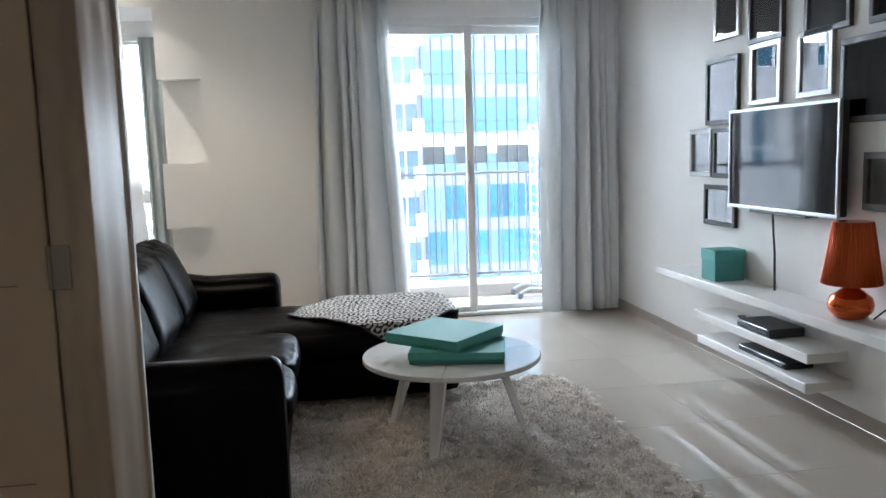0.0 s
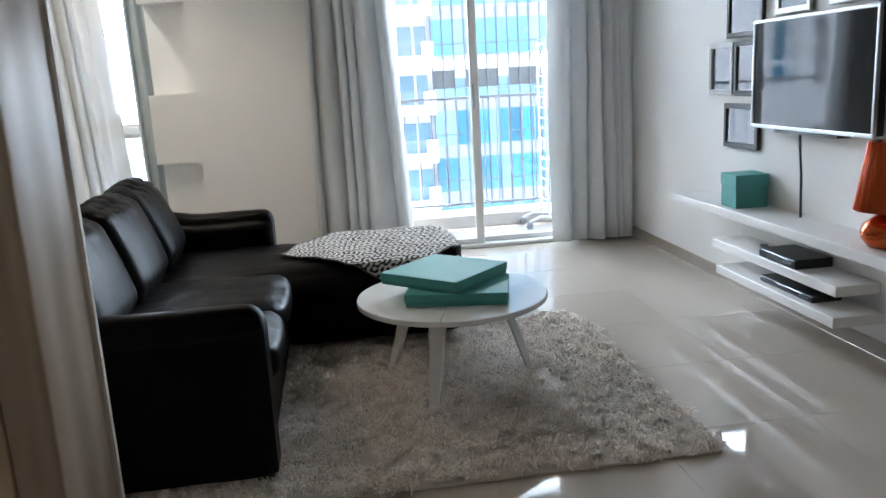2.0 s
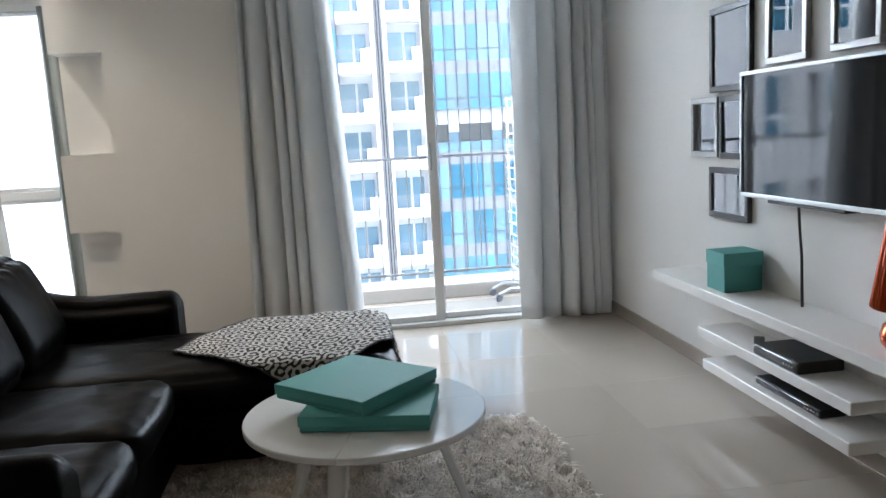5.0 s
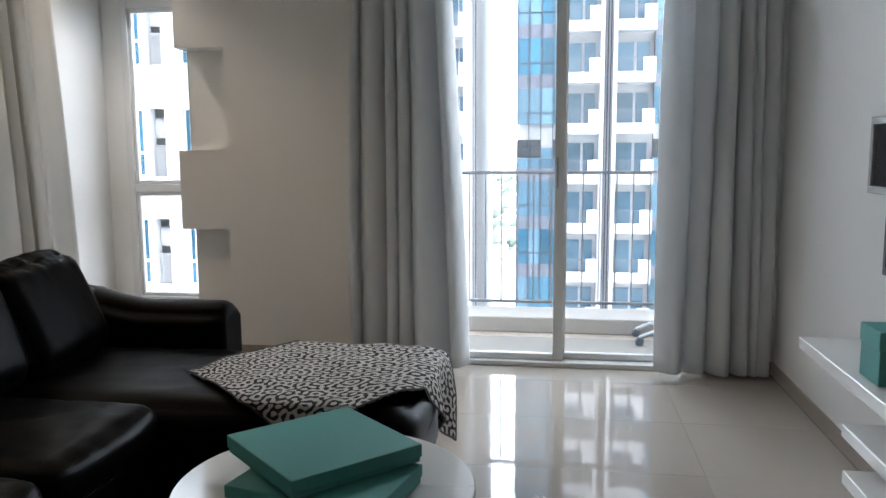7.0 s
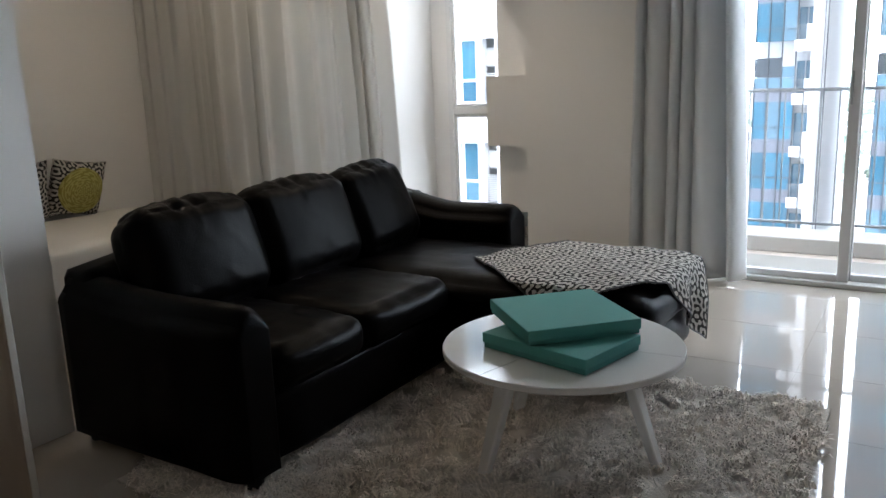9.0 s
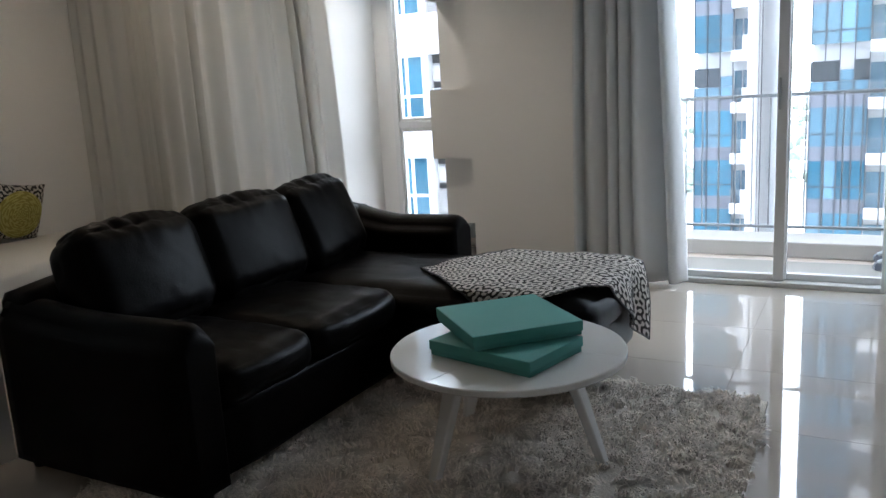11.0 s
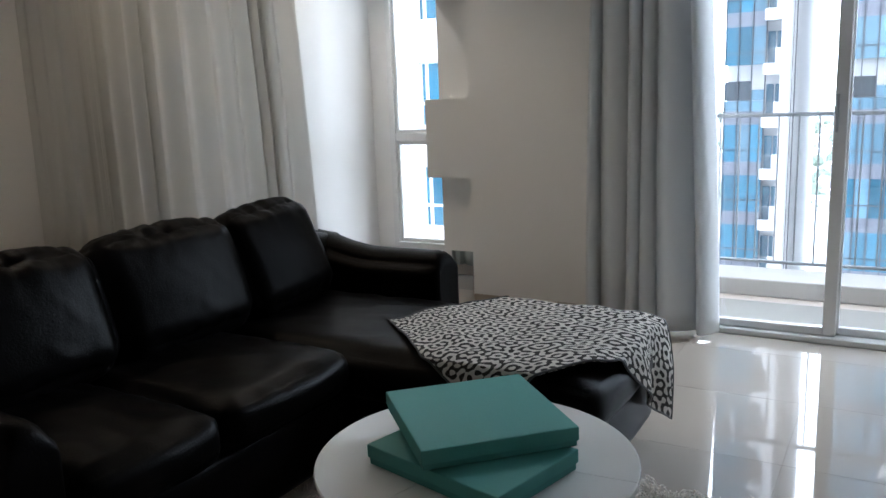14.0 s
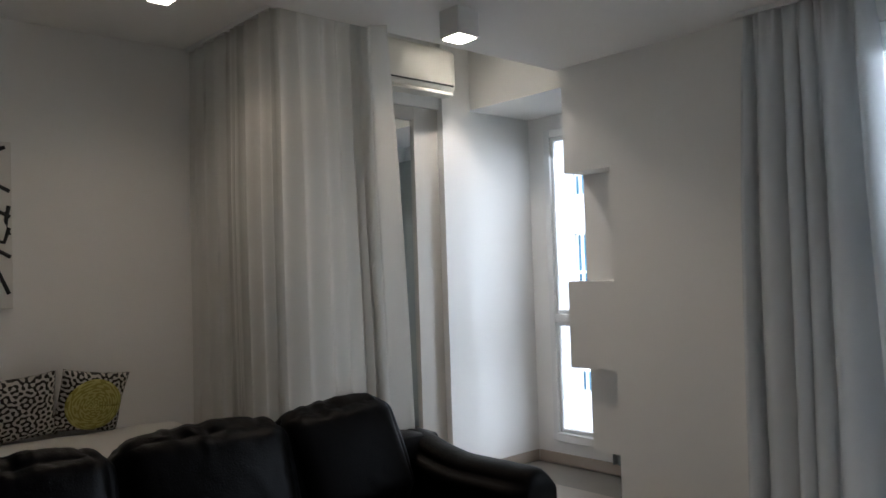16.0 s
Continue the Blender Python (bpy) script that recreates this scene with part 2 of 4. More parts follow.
def cube(x0, x1, y0, y1, z0, z1, r=0.0, seg=2):
    bm = bmesh.new()
    bmesh.ops.create_cube(bm, size=1.0)
    for v in bm.verts:
        v.co = Vector(((x0 + x1) / 2 + v.co.x * (x1 - x0), (y0 + y1) / 2 + v.co.y * (y1 - y0), (z0 + z1) / 2 + v.co.z * (z1 - z0)))
    if r:
        bmesh.ops.bevel(bm, geom=bm.edges[:], offset=r, segments=seg, affect="EDGES", profile=0.5)
    return bm


def merge(*bms):
    out = bmesh.new()
    for b in bms:
        me = bpy.data.meshes.new("tmp")
        b.to_mesh(me)
        b.free()
        out.from_mesh(me)
        bpy.data.meshes.remove(me)
    return out


def turn(bm, m):
    bmesh.ops.transform(bm, matrix=m, verts=bm.verts[:])
    return bm


def lathe(profile, n=40):
    """Solid of revolution about z from (radius, height) pairs."""
    bm = bmesh.new()
    rings = []
    for r, z in profile:
        rings.append([bm.verts.new((r * math.cos(2 * math.pi * i / n), r * math.sin(2 * math.pi * i / n), z)) for i in range(n)])
    for a, b in zip(rings, rings[1:]):
        for i in range(n):
            bm.faces.new((a[i], a[(i + 1) % n], b[(i + 1) % n], b[i]))
    bm.faces.new(rings[0][::-1])
    bm.faces.new(rings[-1])
    return bm


def tube(pts, r, n=8):
    """Round bar along points."""
    bm = bmesh.new()
    rings = []
    for i, p in enumerate(pts):
        a, b = Vector(pts[max(0, i - 1)]), Vector(pts[min(len(pts) - 1, i + 1)])
        q = (b - a).to_track_quat("Z", "Y")
        rings.append([bm.verts.new(Vector(p) + q @ Vector((r * math.cos(6.2832 * k / n), r * math.sin(6.2832 * k / n), 0))) for k in range(n)])
    for a, b in zip(rings, rings[1:]):
        for k in range(n):
            bm.faces.new((a[k], a[(k + 1) % n], b[(k + 1) % n], b[k]))
    bm.faces.new(rings[0][::-1])
    bm.faces.new(rings[-1])
    return bm


def sheet(fn, nu, nv, thick, uv=True):
    """A closed sheet: fn(u, v) gives the place; a second skin lies thick behind it."""
    bm = bmesh.new()
    lay = bm.loops.layers.uv.new("UVMap")
    P = [[Vector(fn(i / nu, j / nv)) for j in range(nv + 1)] for i in range(nu + 1)]
    N = [[None] * (nv + 1) for _ in range(nu + 1)]
    for i in range(nu + 1):
        for j in range(nv + 1):
            a = P[min(nu, i + 1)][j] - P[max(0, i - 1)][j]
            b = P[i][min(nv, j + 1)] - P[i][max(0, j - 1)]
            N[i][j] = a.cross(b).normalized()
    F = [[bm.verts.new(P[i][j]) for j in range(nv + 1)] for i in range(nu + 1)]
    B = [[bm.verts.new(P[i][j] - N[i][j] * thick) for j in range(nv + 1)] for i in range(nu + 1)]

    def quad(vs, ts):
        f = bm.faces.new(vs)
        for l, t in zip(f.loops, ts):
            l[lay].uv = t
    for i in range(nu):
        for j in range(nv):
            ts = [(i / nu, j / nv), ((i + 1) / nu, j / nv), ((i + 1) / nu, (j + 1) / nv), (i / nu, (j + 1) / nv)]
            quad((F[i][j], F[i + 1][j], F[i + 1][j + 1], F[i][j + 1]), ts)
            quad((B[i][j], B[i][j + 1], B[i + 1][j + 1], B[i + 1][j]), [ts[0], ts[3], ts[2], ts[1]])
    for i in range(nu):
        for j in (0, nv):
            t = (i / nu, j / nv)
            quad((F[i][j], B[i][j], B[i + 1][j], F[i + 1][j]), [t] * 4)
    for j in range(nv):
        for i in (0, nu):
            t = (i / nu, j / nv)
            quad((F[i][j], F[i][j + 1], B[i][j + 1], B[i][j]), [t] * 4)
    bmesh.ops.recalc_face_normals(bm, faces=bm.faces[:])
    return bm


def structure(ob, label="", category=""):
    return tagged(ob, label, category, kind="structure")


# ---- structure ----
LOW, HIGH = 2.46, 2.82          # ceiling over the living room, over the curtained side
XW = -4.40                      # west wall
XN = -5.47                      # nook wall
structure(part("floor", cube(-6.2, 0.0, -9.0, 0.75, -0.12, -0.006), M_GROUT), "polished beige tile floor with thin joints", "floor")
structure(part("ceiling", merge(cube(-3.50, 0.2, -9.0, 0.0, LOW, LOW + 0.5), cube(-6.2, -3.50, -9.0, 0.9, HIGH, HIGH + 0.14), cube(-3.5, -3.0, 0.0, 0.9, HIGH, HIGH + 0.14)), M_CEIL), "plain white painted ceiling with a dropped part", "ceiling")
structure(part("wall_east", cube(0.0, 0.18, -9.0, 0.15, 0, LOW), M_WALL), "off-white painted wall with hung pictures", "wall")
# window wall with the sliding door opening
DX0, DX1, DH = -1.93, -0.45, 2.30
for b in (
        (-3.175, DX0, 0.0, 0.15, 0, LOW),
        (DX1, 0.0, 0.0, 0.15, 0, LOW),
        (DX0, DX1, 0.0, 0.15, DH, LOW),
):
    structure(part("wall_north", cube(*b), M_WALL), "off-white painted wall around the balcony door", "wall")
# stepped edge of the partition
steps = [(-3.48, 0.0, 1.87, LOW + 0.36), (-3.472, 0.16, 1.265, 1.87), (-3.48, 0.0, 0.787, 1.265), (-3.472, 0.16, 0.30, 0.787)]
for x, y, z0, z1 in steps:
    structure(part("partition_block", cube(x, -3.175, y, 0.27, z0 + 0.0005, z1 - 0.0005), M_WALL), "off-white block of a stepped wall edge", "wall")
# bay behind the partition
for b in (
        (XW - 0.15, XW, -1.0, 0.75, 2.38, HIGH),
        (XW - 0.15, XW, -0.10, 0.9, 0, 2.38),
        (XW, -3.485, 0.15, 0.75, 2.40, HIGH),
        (-3.485, -3.1, 0.272, 0.75, 2.40, HIGH),
        (XW, XW + 0.03, -0.10, 0.148, 0.0, HIGH),
        (XW, -4.24, 0.75, 0.9, 0, HIGH),
        (-4.24, -3.1, 0.75, 0.9, 0, 0.16),
        (-4.24, -3.1, 0.75, 0.9, 2.30, HIGH),
        (-3.1, -2.95, 0.15, 0.9, 0, HIGH),
        (-3.175, -3.1, 0.15, 0.27, 0, HIGH),
):
    structure(part("wall_bay", cube(*b), M_WALL), "white painted walls of the window bay", "wall")
for b in (
        (XN - 0.15, XN, -4.6, -0.4, 0, HIGH),
        (XN, XW - 0.15, -0.4, -0.25, 0, HIGH),
):
    structure(part("wall_nook", cube(*b), M_WALL), "off-white painted wall of the nook", "wall")
for b in (
        (XN, -3.80, -4.10, -3.92, 0, HIGH),
        (-3.80, -2.88, -4.085, -3.84, 2.12, LOW),
        (-3.64, -3.50, -3.92, -3.28, 0, LOW),
        (-2.98, -2.876, -4.085, -3.82, 0, 2.12),
        (-3.6, -3.45, -9.0, -4.14, 0, LOW),
):
    structure(part("wall_west", cube(*b), M_WALL), "off-white painted wall beside the doorway", "wall")
structure(part("wall_south", cube(-6.2, 0.2, -9.15, -9.0, 0, LOW), M_WALL), "off-white painted back wall", "wall")
structure(part("wall_step", cube(-3.52, -3.50, -9.0, 0.0, LOW, HIGH), M_CEIL), "white face of the dropped ceiling", "wall")

for b in ((-0.012, 0.0, -9.0, -0.012, 0.0, 0.075), (-3.17, -2.0, -0.012, 0.0, 0.0, 0.075), (-0.40, -0.012, -0.012, 0.0, 0.0, 0.075), (XW, XW + 0.012, 0.15, 0.738, 0.0, 0.075), (XW + 0.012, -3.1, 0.738, 0.75, 0.0, 0.075)):
    structure(part("baseboard", cube(*b, r=0.002, seg=1), M_BASE), "low brown tile baseboard along the wall", "baseboard")

# ---- sliding balcony door ----
door = empty("sliding_door", "white aluminium sliding balcony door, slid shut", "door")
door["kind"] = "structure"
for nm, b in (("frame_head", (DX0, DX1, 0.02, 0.12, 2.24, 2.30)), ("frame_jamb", (DX0, DX0 + 0.05, 0.02, 0.12, 0, 2.24)), ("frame_jamb", (DX1 - 0.05, DX1, 0.02, 0.12, 0, 2.24)), ("track", (DX0, DX1, -0.01, 0.12, 0, 0.03)),
              ("stile", (-1.225, -1.165, 0.03, 0.065, 0.03, 2.24)), ("stile", (-1.215, -1.155, 0.07, 0.105, 0.03, 2.24)), ("rail", (DX0 + 0.05, -1.225, 0.03, 0.065, 2.18, 2.24)), ("rail", (DX0 + 0.05, -1.225, 0.03, 0.065, 0.03, 0.07)),
              ("rail", (-1.155, DX1 - 0.05, 0.07, 0.105, 2.18, 2.24)), ("rail", (-1.155, DX1 - 0.05, 0.07, 0.105, 0.03, 0.07))):
    part(nm, cube(*b, r=0.004, seg=1), M_TRIM, door)
for x0, x1, y in ((DX0 + 0.05, -1.225, 0.047), (-1.155, DX1 - 0.05, 0.087)):
    g = part("pane", cube(x0, x1, y - 0.003, y + 0.003, 0.07, 2.18), M_GLASS, door)
    g.visible_shadow = False
part("handle", merge(cube(-1.216, -1.204, 0.012, 0.03, 1.04, 1.22, 0.004), cube(-1.214, -1.206, -0.012, 0.013, 1.06, 1.09, 0.003), cube(-1.214, -1.206, -0.018, -0.010, 1.06, 1.18, 0.003)), M_SILVER, door, "grey metal pull handle")

# ---- bay window ----
bay = empty("bay_window", "white framed bay window with a middle bar", "window")
bay["kind"] = "structure"
for nm, b in (("frame_jamb", (-4.24, -4.19, 0.72, 0.80, 0.16, 2.30)), ("frame_jamb", (-3.15, -3.10, 0.72, 0.80, 0.16, 2.30)), ("frame_head", (-4.19, -3.15, 0.72, 0.80, 2.24, 2.30)), ("frame_sill", (-4.19, -3.15, 0.70, 0.80, 0.16, 0.22)), ("mullion", (-4.19, -3.15, 0.72, 0.80, 0.97, 1.03))):
    part(nm, cube(*b, r=0.006, seg=2), M_TRIM, bay)
for z0, z1 in ((0.22, 0.97), (1.03, 2.24)):
    for nm, b in (("sash", (-4.19, -4.165, 0.735, 0.775, z0, z1)), ("sash", (-4.165, -3.15, 0.735, 0.775, z1 - 0.025, z1)), ("sash", (-4.165, -3.15, 0.735, 0.775, z0, z0 + 0.025))):
        part(nm, cube(*b, r=0.004, seg=1), M_TRIM, bay)
    g = part("pane", cube(-4.165, -3.15, 0.752, 0.758, z0 + 0.025, z1 - 0.025), M_GLASS, bay)
    g.visible_shadow = False

# ---- curtains ----


def curtain(name, x0, x1, y, z0, z1, folds, amp, material, flare=0.0, seed=1, pleat=True, lean=0.0):
    rnd = random.Random(seed)
    ph = [rnd.uniform(0, 6.28) for _ in range(6)]
    wid = [rnd.uniform(0.35, 1.9) for _ in range(folds)]
    tot = sum(wid)
    edges = [0.0]
    for w in wid:
        edges.append(edges[-1] + w / tot)
    hs = [rnd.uniform(0.3, 1.2) for _ in range(folds)]

    def f(u, v):
        k = next((i for i in range(folds) if u <= edges[i + 1] + 1e-9), folds - 1)
        s = (u - edges[k]) / (edges[k + 1] - edges[k])
        a = amp * hs[k] * (0.55 + 0.45 * min(1, (1 - v) * 3))
        wave = max(0.0, math.sin(math.pi * s)) ** 1.3 * 2 - 1
        if pleat and v > 0.955:
            wave = 0.55 * wave + 0.45 * math.sin(6.2832 * u * folds * 2.0 + ph[0])
        wob = 0.012 * math.sin(3.1 * (1 - v) + ph[1] + 9 * u) * (1 - v)
        x = x0 + (x1 - x0) * u + flare * (1 - v) * (u - 0.35) + lean * (1 - v) + wob + 0.25 * amp * math.sin(6.2832 * s + ph[2]) * (1 - v * 0.5)
        yy = y - a * wave - 0.01 * math.sin(5 * v + ph[3] + 5 * u) * (1 - v)
        return (x, yy, z0 + (z1 - z0) * v)
    return part(name, sheet(f, folds * 14, 26, 0.003), material, smooth=True)


gl = empty("grey_curtain", "drawn-back grey cloth curtain with pinch pleats beside the balcony door", "curtain", "balcony curtains")
c = curtain("curtain_cloth", -2.35, -1.82, -0.10, 0.02, 2.432, 6, 0.06, M_GREY, flare=0.16, seed=3)
c.parent = gl
part("curtain_track", cube(-2.4, -0.02, -0.115, -0.085, 2.434, 2.459, 0.004), M_TRIM, gl)
gr = empty("grey_curtain", "drawn-back grey cloth curtain with pinch pleats by the picture wall", "curtain", "balcony curtains")
c = curtain("curtain_cloth", -0.65, -0.05, -0.10, 0.02, 2.432, 6, 0.055, M_GREY, flare=0.03, seed=21)
c.parent = gr
gb = empty("bay_curtain", "narrow grey curtain pulled aside in the window bay", "curtain")
c = curtain("curtain_cloth", -3.72, -3.13, 0.635, 0.10, 2.26, 6, 0.035, M_GREY_BACKLIT, seed=5, lean=0.01)
c.parent = gb
sh = empty("sheer_curtain", "white translucent sheer curtain hung from the ceiling beside the sofa", "curtain")
c = curtain("sheer_cloth", -5.44, -3.45, -1.30, 0.03, HIGH - 0.03, 17, 0.045, M_SHEER, seed=11, pleat=False, flare=0.22)
c.parent = sh
part("curtain_track", cube(-5.44, -3.46, -1.32, -1.28, HIGH - 0.03, HIGH - 0.004), M_TRIM, sh)

# ---- sofa ----


def pad(x0, x1, y0, y1, z0, z1, r, puff=0.03, crease=0.0, n=10, gather=0.0):
    """A stuffed cushion: a rounded block that swells in the middle."""
    bm = cube(x0, x1, y0, y1, z0, z1)
    bmesh.ops.subdivide_edges(bm, edges=bm.edges[:], cuts=n, use_grid_fill=True)
    c = Vector(((x0 + x1) / 2, (y0 + y1) / 2, (z0 + z1) / 2))
    h = Vector(((x1 - x0) / 2, (y1 - y0) / 2, (z1 - z0) / 2))
    for v in bm.verts:
        d = v.co - c
        q = [max(-1, min(1, d[i] / h[i])) for i in range(3)]
        inner = Vector([max(-(h[i] - r), min(h[i] - r, d[i])) for i in range(3)])
        off = d - inner
        if off.length > 1e-6:
            d = inner + off.normalized() * min(r, off.length)
        for i in range(3):
            j, k = (i + 1) % 3, (i + 2) % 3
            if abs(q[i]) > 0.75:
                d[i] += math.copysign(puff * (1 - q[j] ** 2) * (1 - q[k] ** 2), q[i])
        o = c + d
        w = Vector((0, 0, 0.006 * noise.noise(o * 9) + 0.004 * noise.noise(o * 23)))
        if crease:
            k = 1 - abs(noise.noise(Vector((o.x * 5 + z0, o.y * 11, o.z * 4))))
            f = 1 - abs(noise.noise(Vector((o.x * 9, o.y * 24 + 5, o.z * 7))))
            edge = max(q[2], -q[2] * 0.5, abs(q[1]) * 0.7)
            w += off.normalized() * (-crease * (k ** 9 * 0.12 + f ** 8 * max(0.0, edge) ** 3)) if off.length > 1e-6 else Vector((-crease * k ** 14 * 0.05, 0, 0)) * (1 if q[0] > 0 else -1)
        if gather:
            fade = math.exp(-4.5 * (1 - max(0.0, q[2]))) * (1.0 - 0.5 * abs(q[1]))
            ripple = math.sin(o.y * 62 + 5 * noise.noise(o * 6) + 9 * z1) * max(0.0, 0.35 + noise.noise(Vector((o.y * 5, z1 * 9, 2))))
            sag = noise.noise(Vector((o.y * 7, o.z * 9 + o.y * 6, 4))) * (1 - q[1] ** 2)
            w += Vector((1, 0, 0.4)) * gather * (ripple * fade + 0.8 * max(0.0, sag) * (1 if q[0] > 0.5 else 0))
        v.co = o + w
    return bm


sofa = empty("sofa", "black leather corner sofa with a chaise and three loose back cushions", "sofa")
SX0, SX1 = -3.47, -2.53
CH0, CH1, CHX = -2.10, -1.36, -1.68
part("body", pad(-3.30, SX1 + 0.0, -3.20, -1.30, 0.05, 0.30, 0.03, 0.0), M_LEATHER, sofa, smooth=True)
part("chaise_body", pad(SX1 - 0.05, CHX, CH0, CH1, 0.05, 0.30, 0.05, 0.01), M_LEATHER, sofa, smooth=True)
part("back", pad(SX0 + 0.02, SX0 + 0.24, -3.30, -1.17, 0.06, 0.67, 0.07, 0.0), M_LEATHER, sofa, smooth=True)


def arm(y0, y1, xf, zf, zb, xb):
    bm = cube(xb, xf, y0, y1, 0.05, zb)
    bmesh.ops.subdivide_edges(bm, edges=bm.edges[:], cuts=22, use_grid_fill=True)
    c = (y0 + y1) / 2
    hw = (y1 - y0) / 2
    for v in bm.verts:
        s = (v.co.x - xb) / (xf - xb)
        dip = min(1.0, max(0.0, s) / 0.55)
        top = zb + (zf - zb) * dip * dip * (3 - 2 * dip) + 0.012 * max(0.0, s - 0.5)
        f = (v.co.z - 0.05) / (zb - 0.05)
        v.co.z = 0.05 + f * (top - 0.05)
        r = 0.06
        dx, dz = v.co.x - (xf - r), v.co.z - (top - r)
        if dx > 0 and dz > 0:
            d = math.hypot(dx, dz)
            if d > r:
                v.co.x, v.co.z = xf - r + dx / d * r, top - r + dz / d * r
        t = (v.co.y - c) / hw
        k = max(0, (v.co.z - (top - 0.10)) / 0.10)
        v.co.y = c + t * hw * (1 + 0.03 * math.sin(math.pi * min(1, k)) - 0.35 * k * k * abs(t))
        v.co.z -= 0.05 * k * t * t
        q = max(0.0, v.co.x - (xf - 0.09)) / 0.09
        v.co.y = c + (v.co.y - c) * (1 - 0.32 * q * q)
        v.co += Vector((0, 0, 0.004 * noise.noise(v.co * 8)))
    return bm


part("armrest", arm(-3.345, -3.165, SX1 + 0.02, 0.600, 0.632, -3.38), M_LEATHER, sofa, smooth=True)
part("armrest", arm(-1.38, -1.14, -2.62, 0.604, 0.672, -3.42), M_LEATHER, sofa, smooth=True)
part("seat_cushion", pad(-3.24, SX1 + 0.03, -3.17, -2.71, 0.28, 0.44, 0.06, 0.02, crease=0.008, n=18), M_LEATHER, sofa, smooth=True)
part("seat_cushion", pad(-3.24, SX1 + 0.03, -2.71, -2.12, 0.28, 0.44, 0.06, 0.02, crease=0.008, n=18), M_LEATHER, sofa, smooth=True)
part("chaise_cushion", pad(-3.24, CHX + 0.02, -2.12, -1.37, 0.22, 0.43, 0.095, 0.02, crease=0.006, n=22), M_LEATHER, sofa, smooth=True)
for y0, y1, zt, tilt in ((-3.16, -2.585, 0.818, 19), (-2.585, -1.975, 0.82, 20), (-1.975, -1.46, 0.825, 23)):
    b = pad(-0.11, 0.11, y0 - (y0 + y1) / 2, y1 - (y0 + y1) / 2, 0.0, (zt - 0.42) / math.cos(radians(tilt)), 0.085, 0.03, crease=0.007, n=44, gather=0.009)
    part("back_cushion", turn(b, pose(-3.13, (y0 + y1) / 2, 0.425, 0, -tilt, 0) @ pose(0, 0, 0, 3 if y1 > -1.5 else 0)), M_LEATHER, sofa, smooth=True)
for x, y in ((-2.56, -3.27), (-3.36, -3.27), (-3.36, -1.20), (-1.80, -2.02), (-1.80, -1.40), (-2.62, -1.20)):
    part("foot", turn(lathe([(0.03, 0), (0.04, 0.06)], 16), pose(x, y, 0.0)), M_BLACK, sofa)

# throw over the chaise


def drape(u, v):
    """The flat cloth laid on the chaise; what passes an edge hangs down from it."""
    a, b, c, d = Vector((-2.57, -1.85)), Vector((-1.96, -2.34)), Vector((-1.27, -1.42)), Vector((-2.20, -1.22))
    p = a * (1 - u) * (1 - v) + b * u * (1 - v) + c * u * v + d * (1 - u) * v
    p += Vector((0.018 * math.sin(7 * v + 2), 0.018 * math.sin(6 * u + 1)))
    px, py = p
    top = 0.460 + 0.012 * noise.noise(Vector((px * 5, py * 5, 0))) + 0.006 * noise.noise(Vector((px * 14, py * 14, 3)))
    top += 0.010 * max(0.0, noise.noise(Vector((px * 3 + py * 7, px * 5 - py * 3, 8))))
    xe, y0, y1 = CHX + 0.02, CH0 - 0.03, CH1 - 0.01
    ox, oy, ob = max(0.0, px - xe), max(0.0, y0 - py), max(0.0, py - y1)
    x = px - ox + 0.03 * (1 - math.exp(-ox * 16)) + 0.022 * math.sin(22 * py + 1) * min(1, ox * 5)
    y = py + oy - 0.025 * (1 - math.exp(-oy * 16)) - ob + 0.03 * (1 - math.exp(-ob * 16))
    y += 0.015 * math.sin(16 * px) * min(1, oy * 5)
    z = top - max(0.0, math.hypot(ox, 0.03) - 0.03) - max(0.0, math.hypot(oy, 0.03) - 0.03) - 0.35 * ob
    z -= 0.02 * min(1, max(0.0, px - xe + 0.06) / 0.06) + 0.012 * min(1, max(0.0, y0 + 0.05 - py) / 0.05)
    return (x, y, max(0.05, z))


throw = part("throw_blanket", sheet(drape, 90, 90, 0.006), M_THROW, smooth=True)
tagged(throw, "black and white maze-print throw draped over the sofa chaise", "blanket")
rim = [(k / 60, 0) for k in range(61)] + [(1, k / 60) for k in range(1, 61)] + [(1 - k / 60, 1) for k in range(1, 61)] + [(0, 1 - k / 60) for k in range(1, 60)]
part("hem", tube([drape(u, v) for u, v in rim], 0.004, 6), M_CABLE, throw, "narrow black hem")

# ---- coffee table ----
table = empty("coffee_table", "round white coffee table with three splayed legs on the rug", "table")
TC = (-1.805, -2.56)


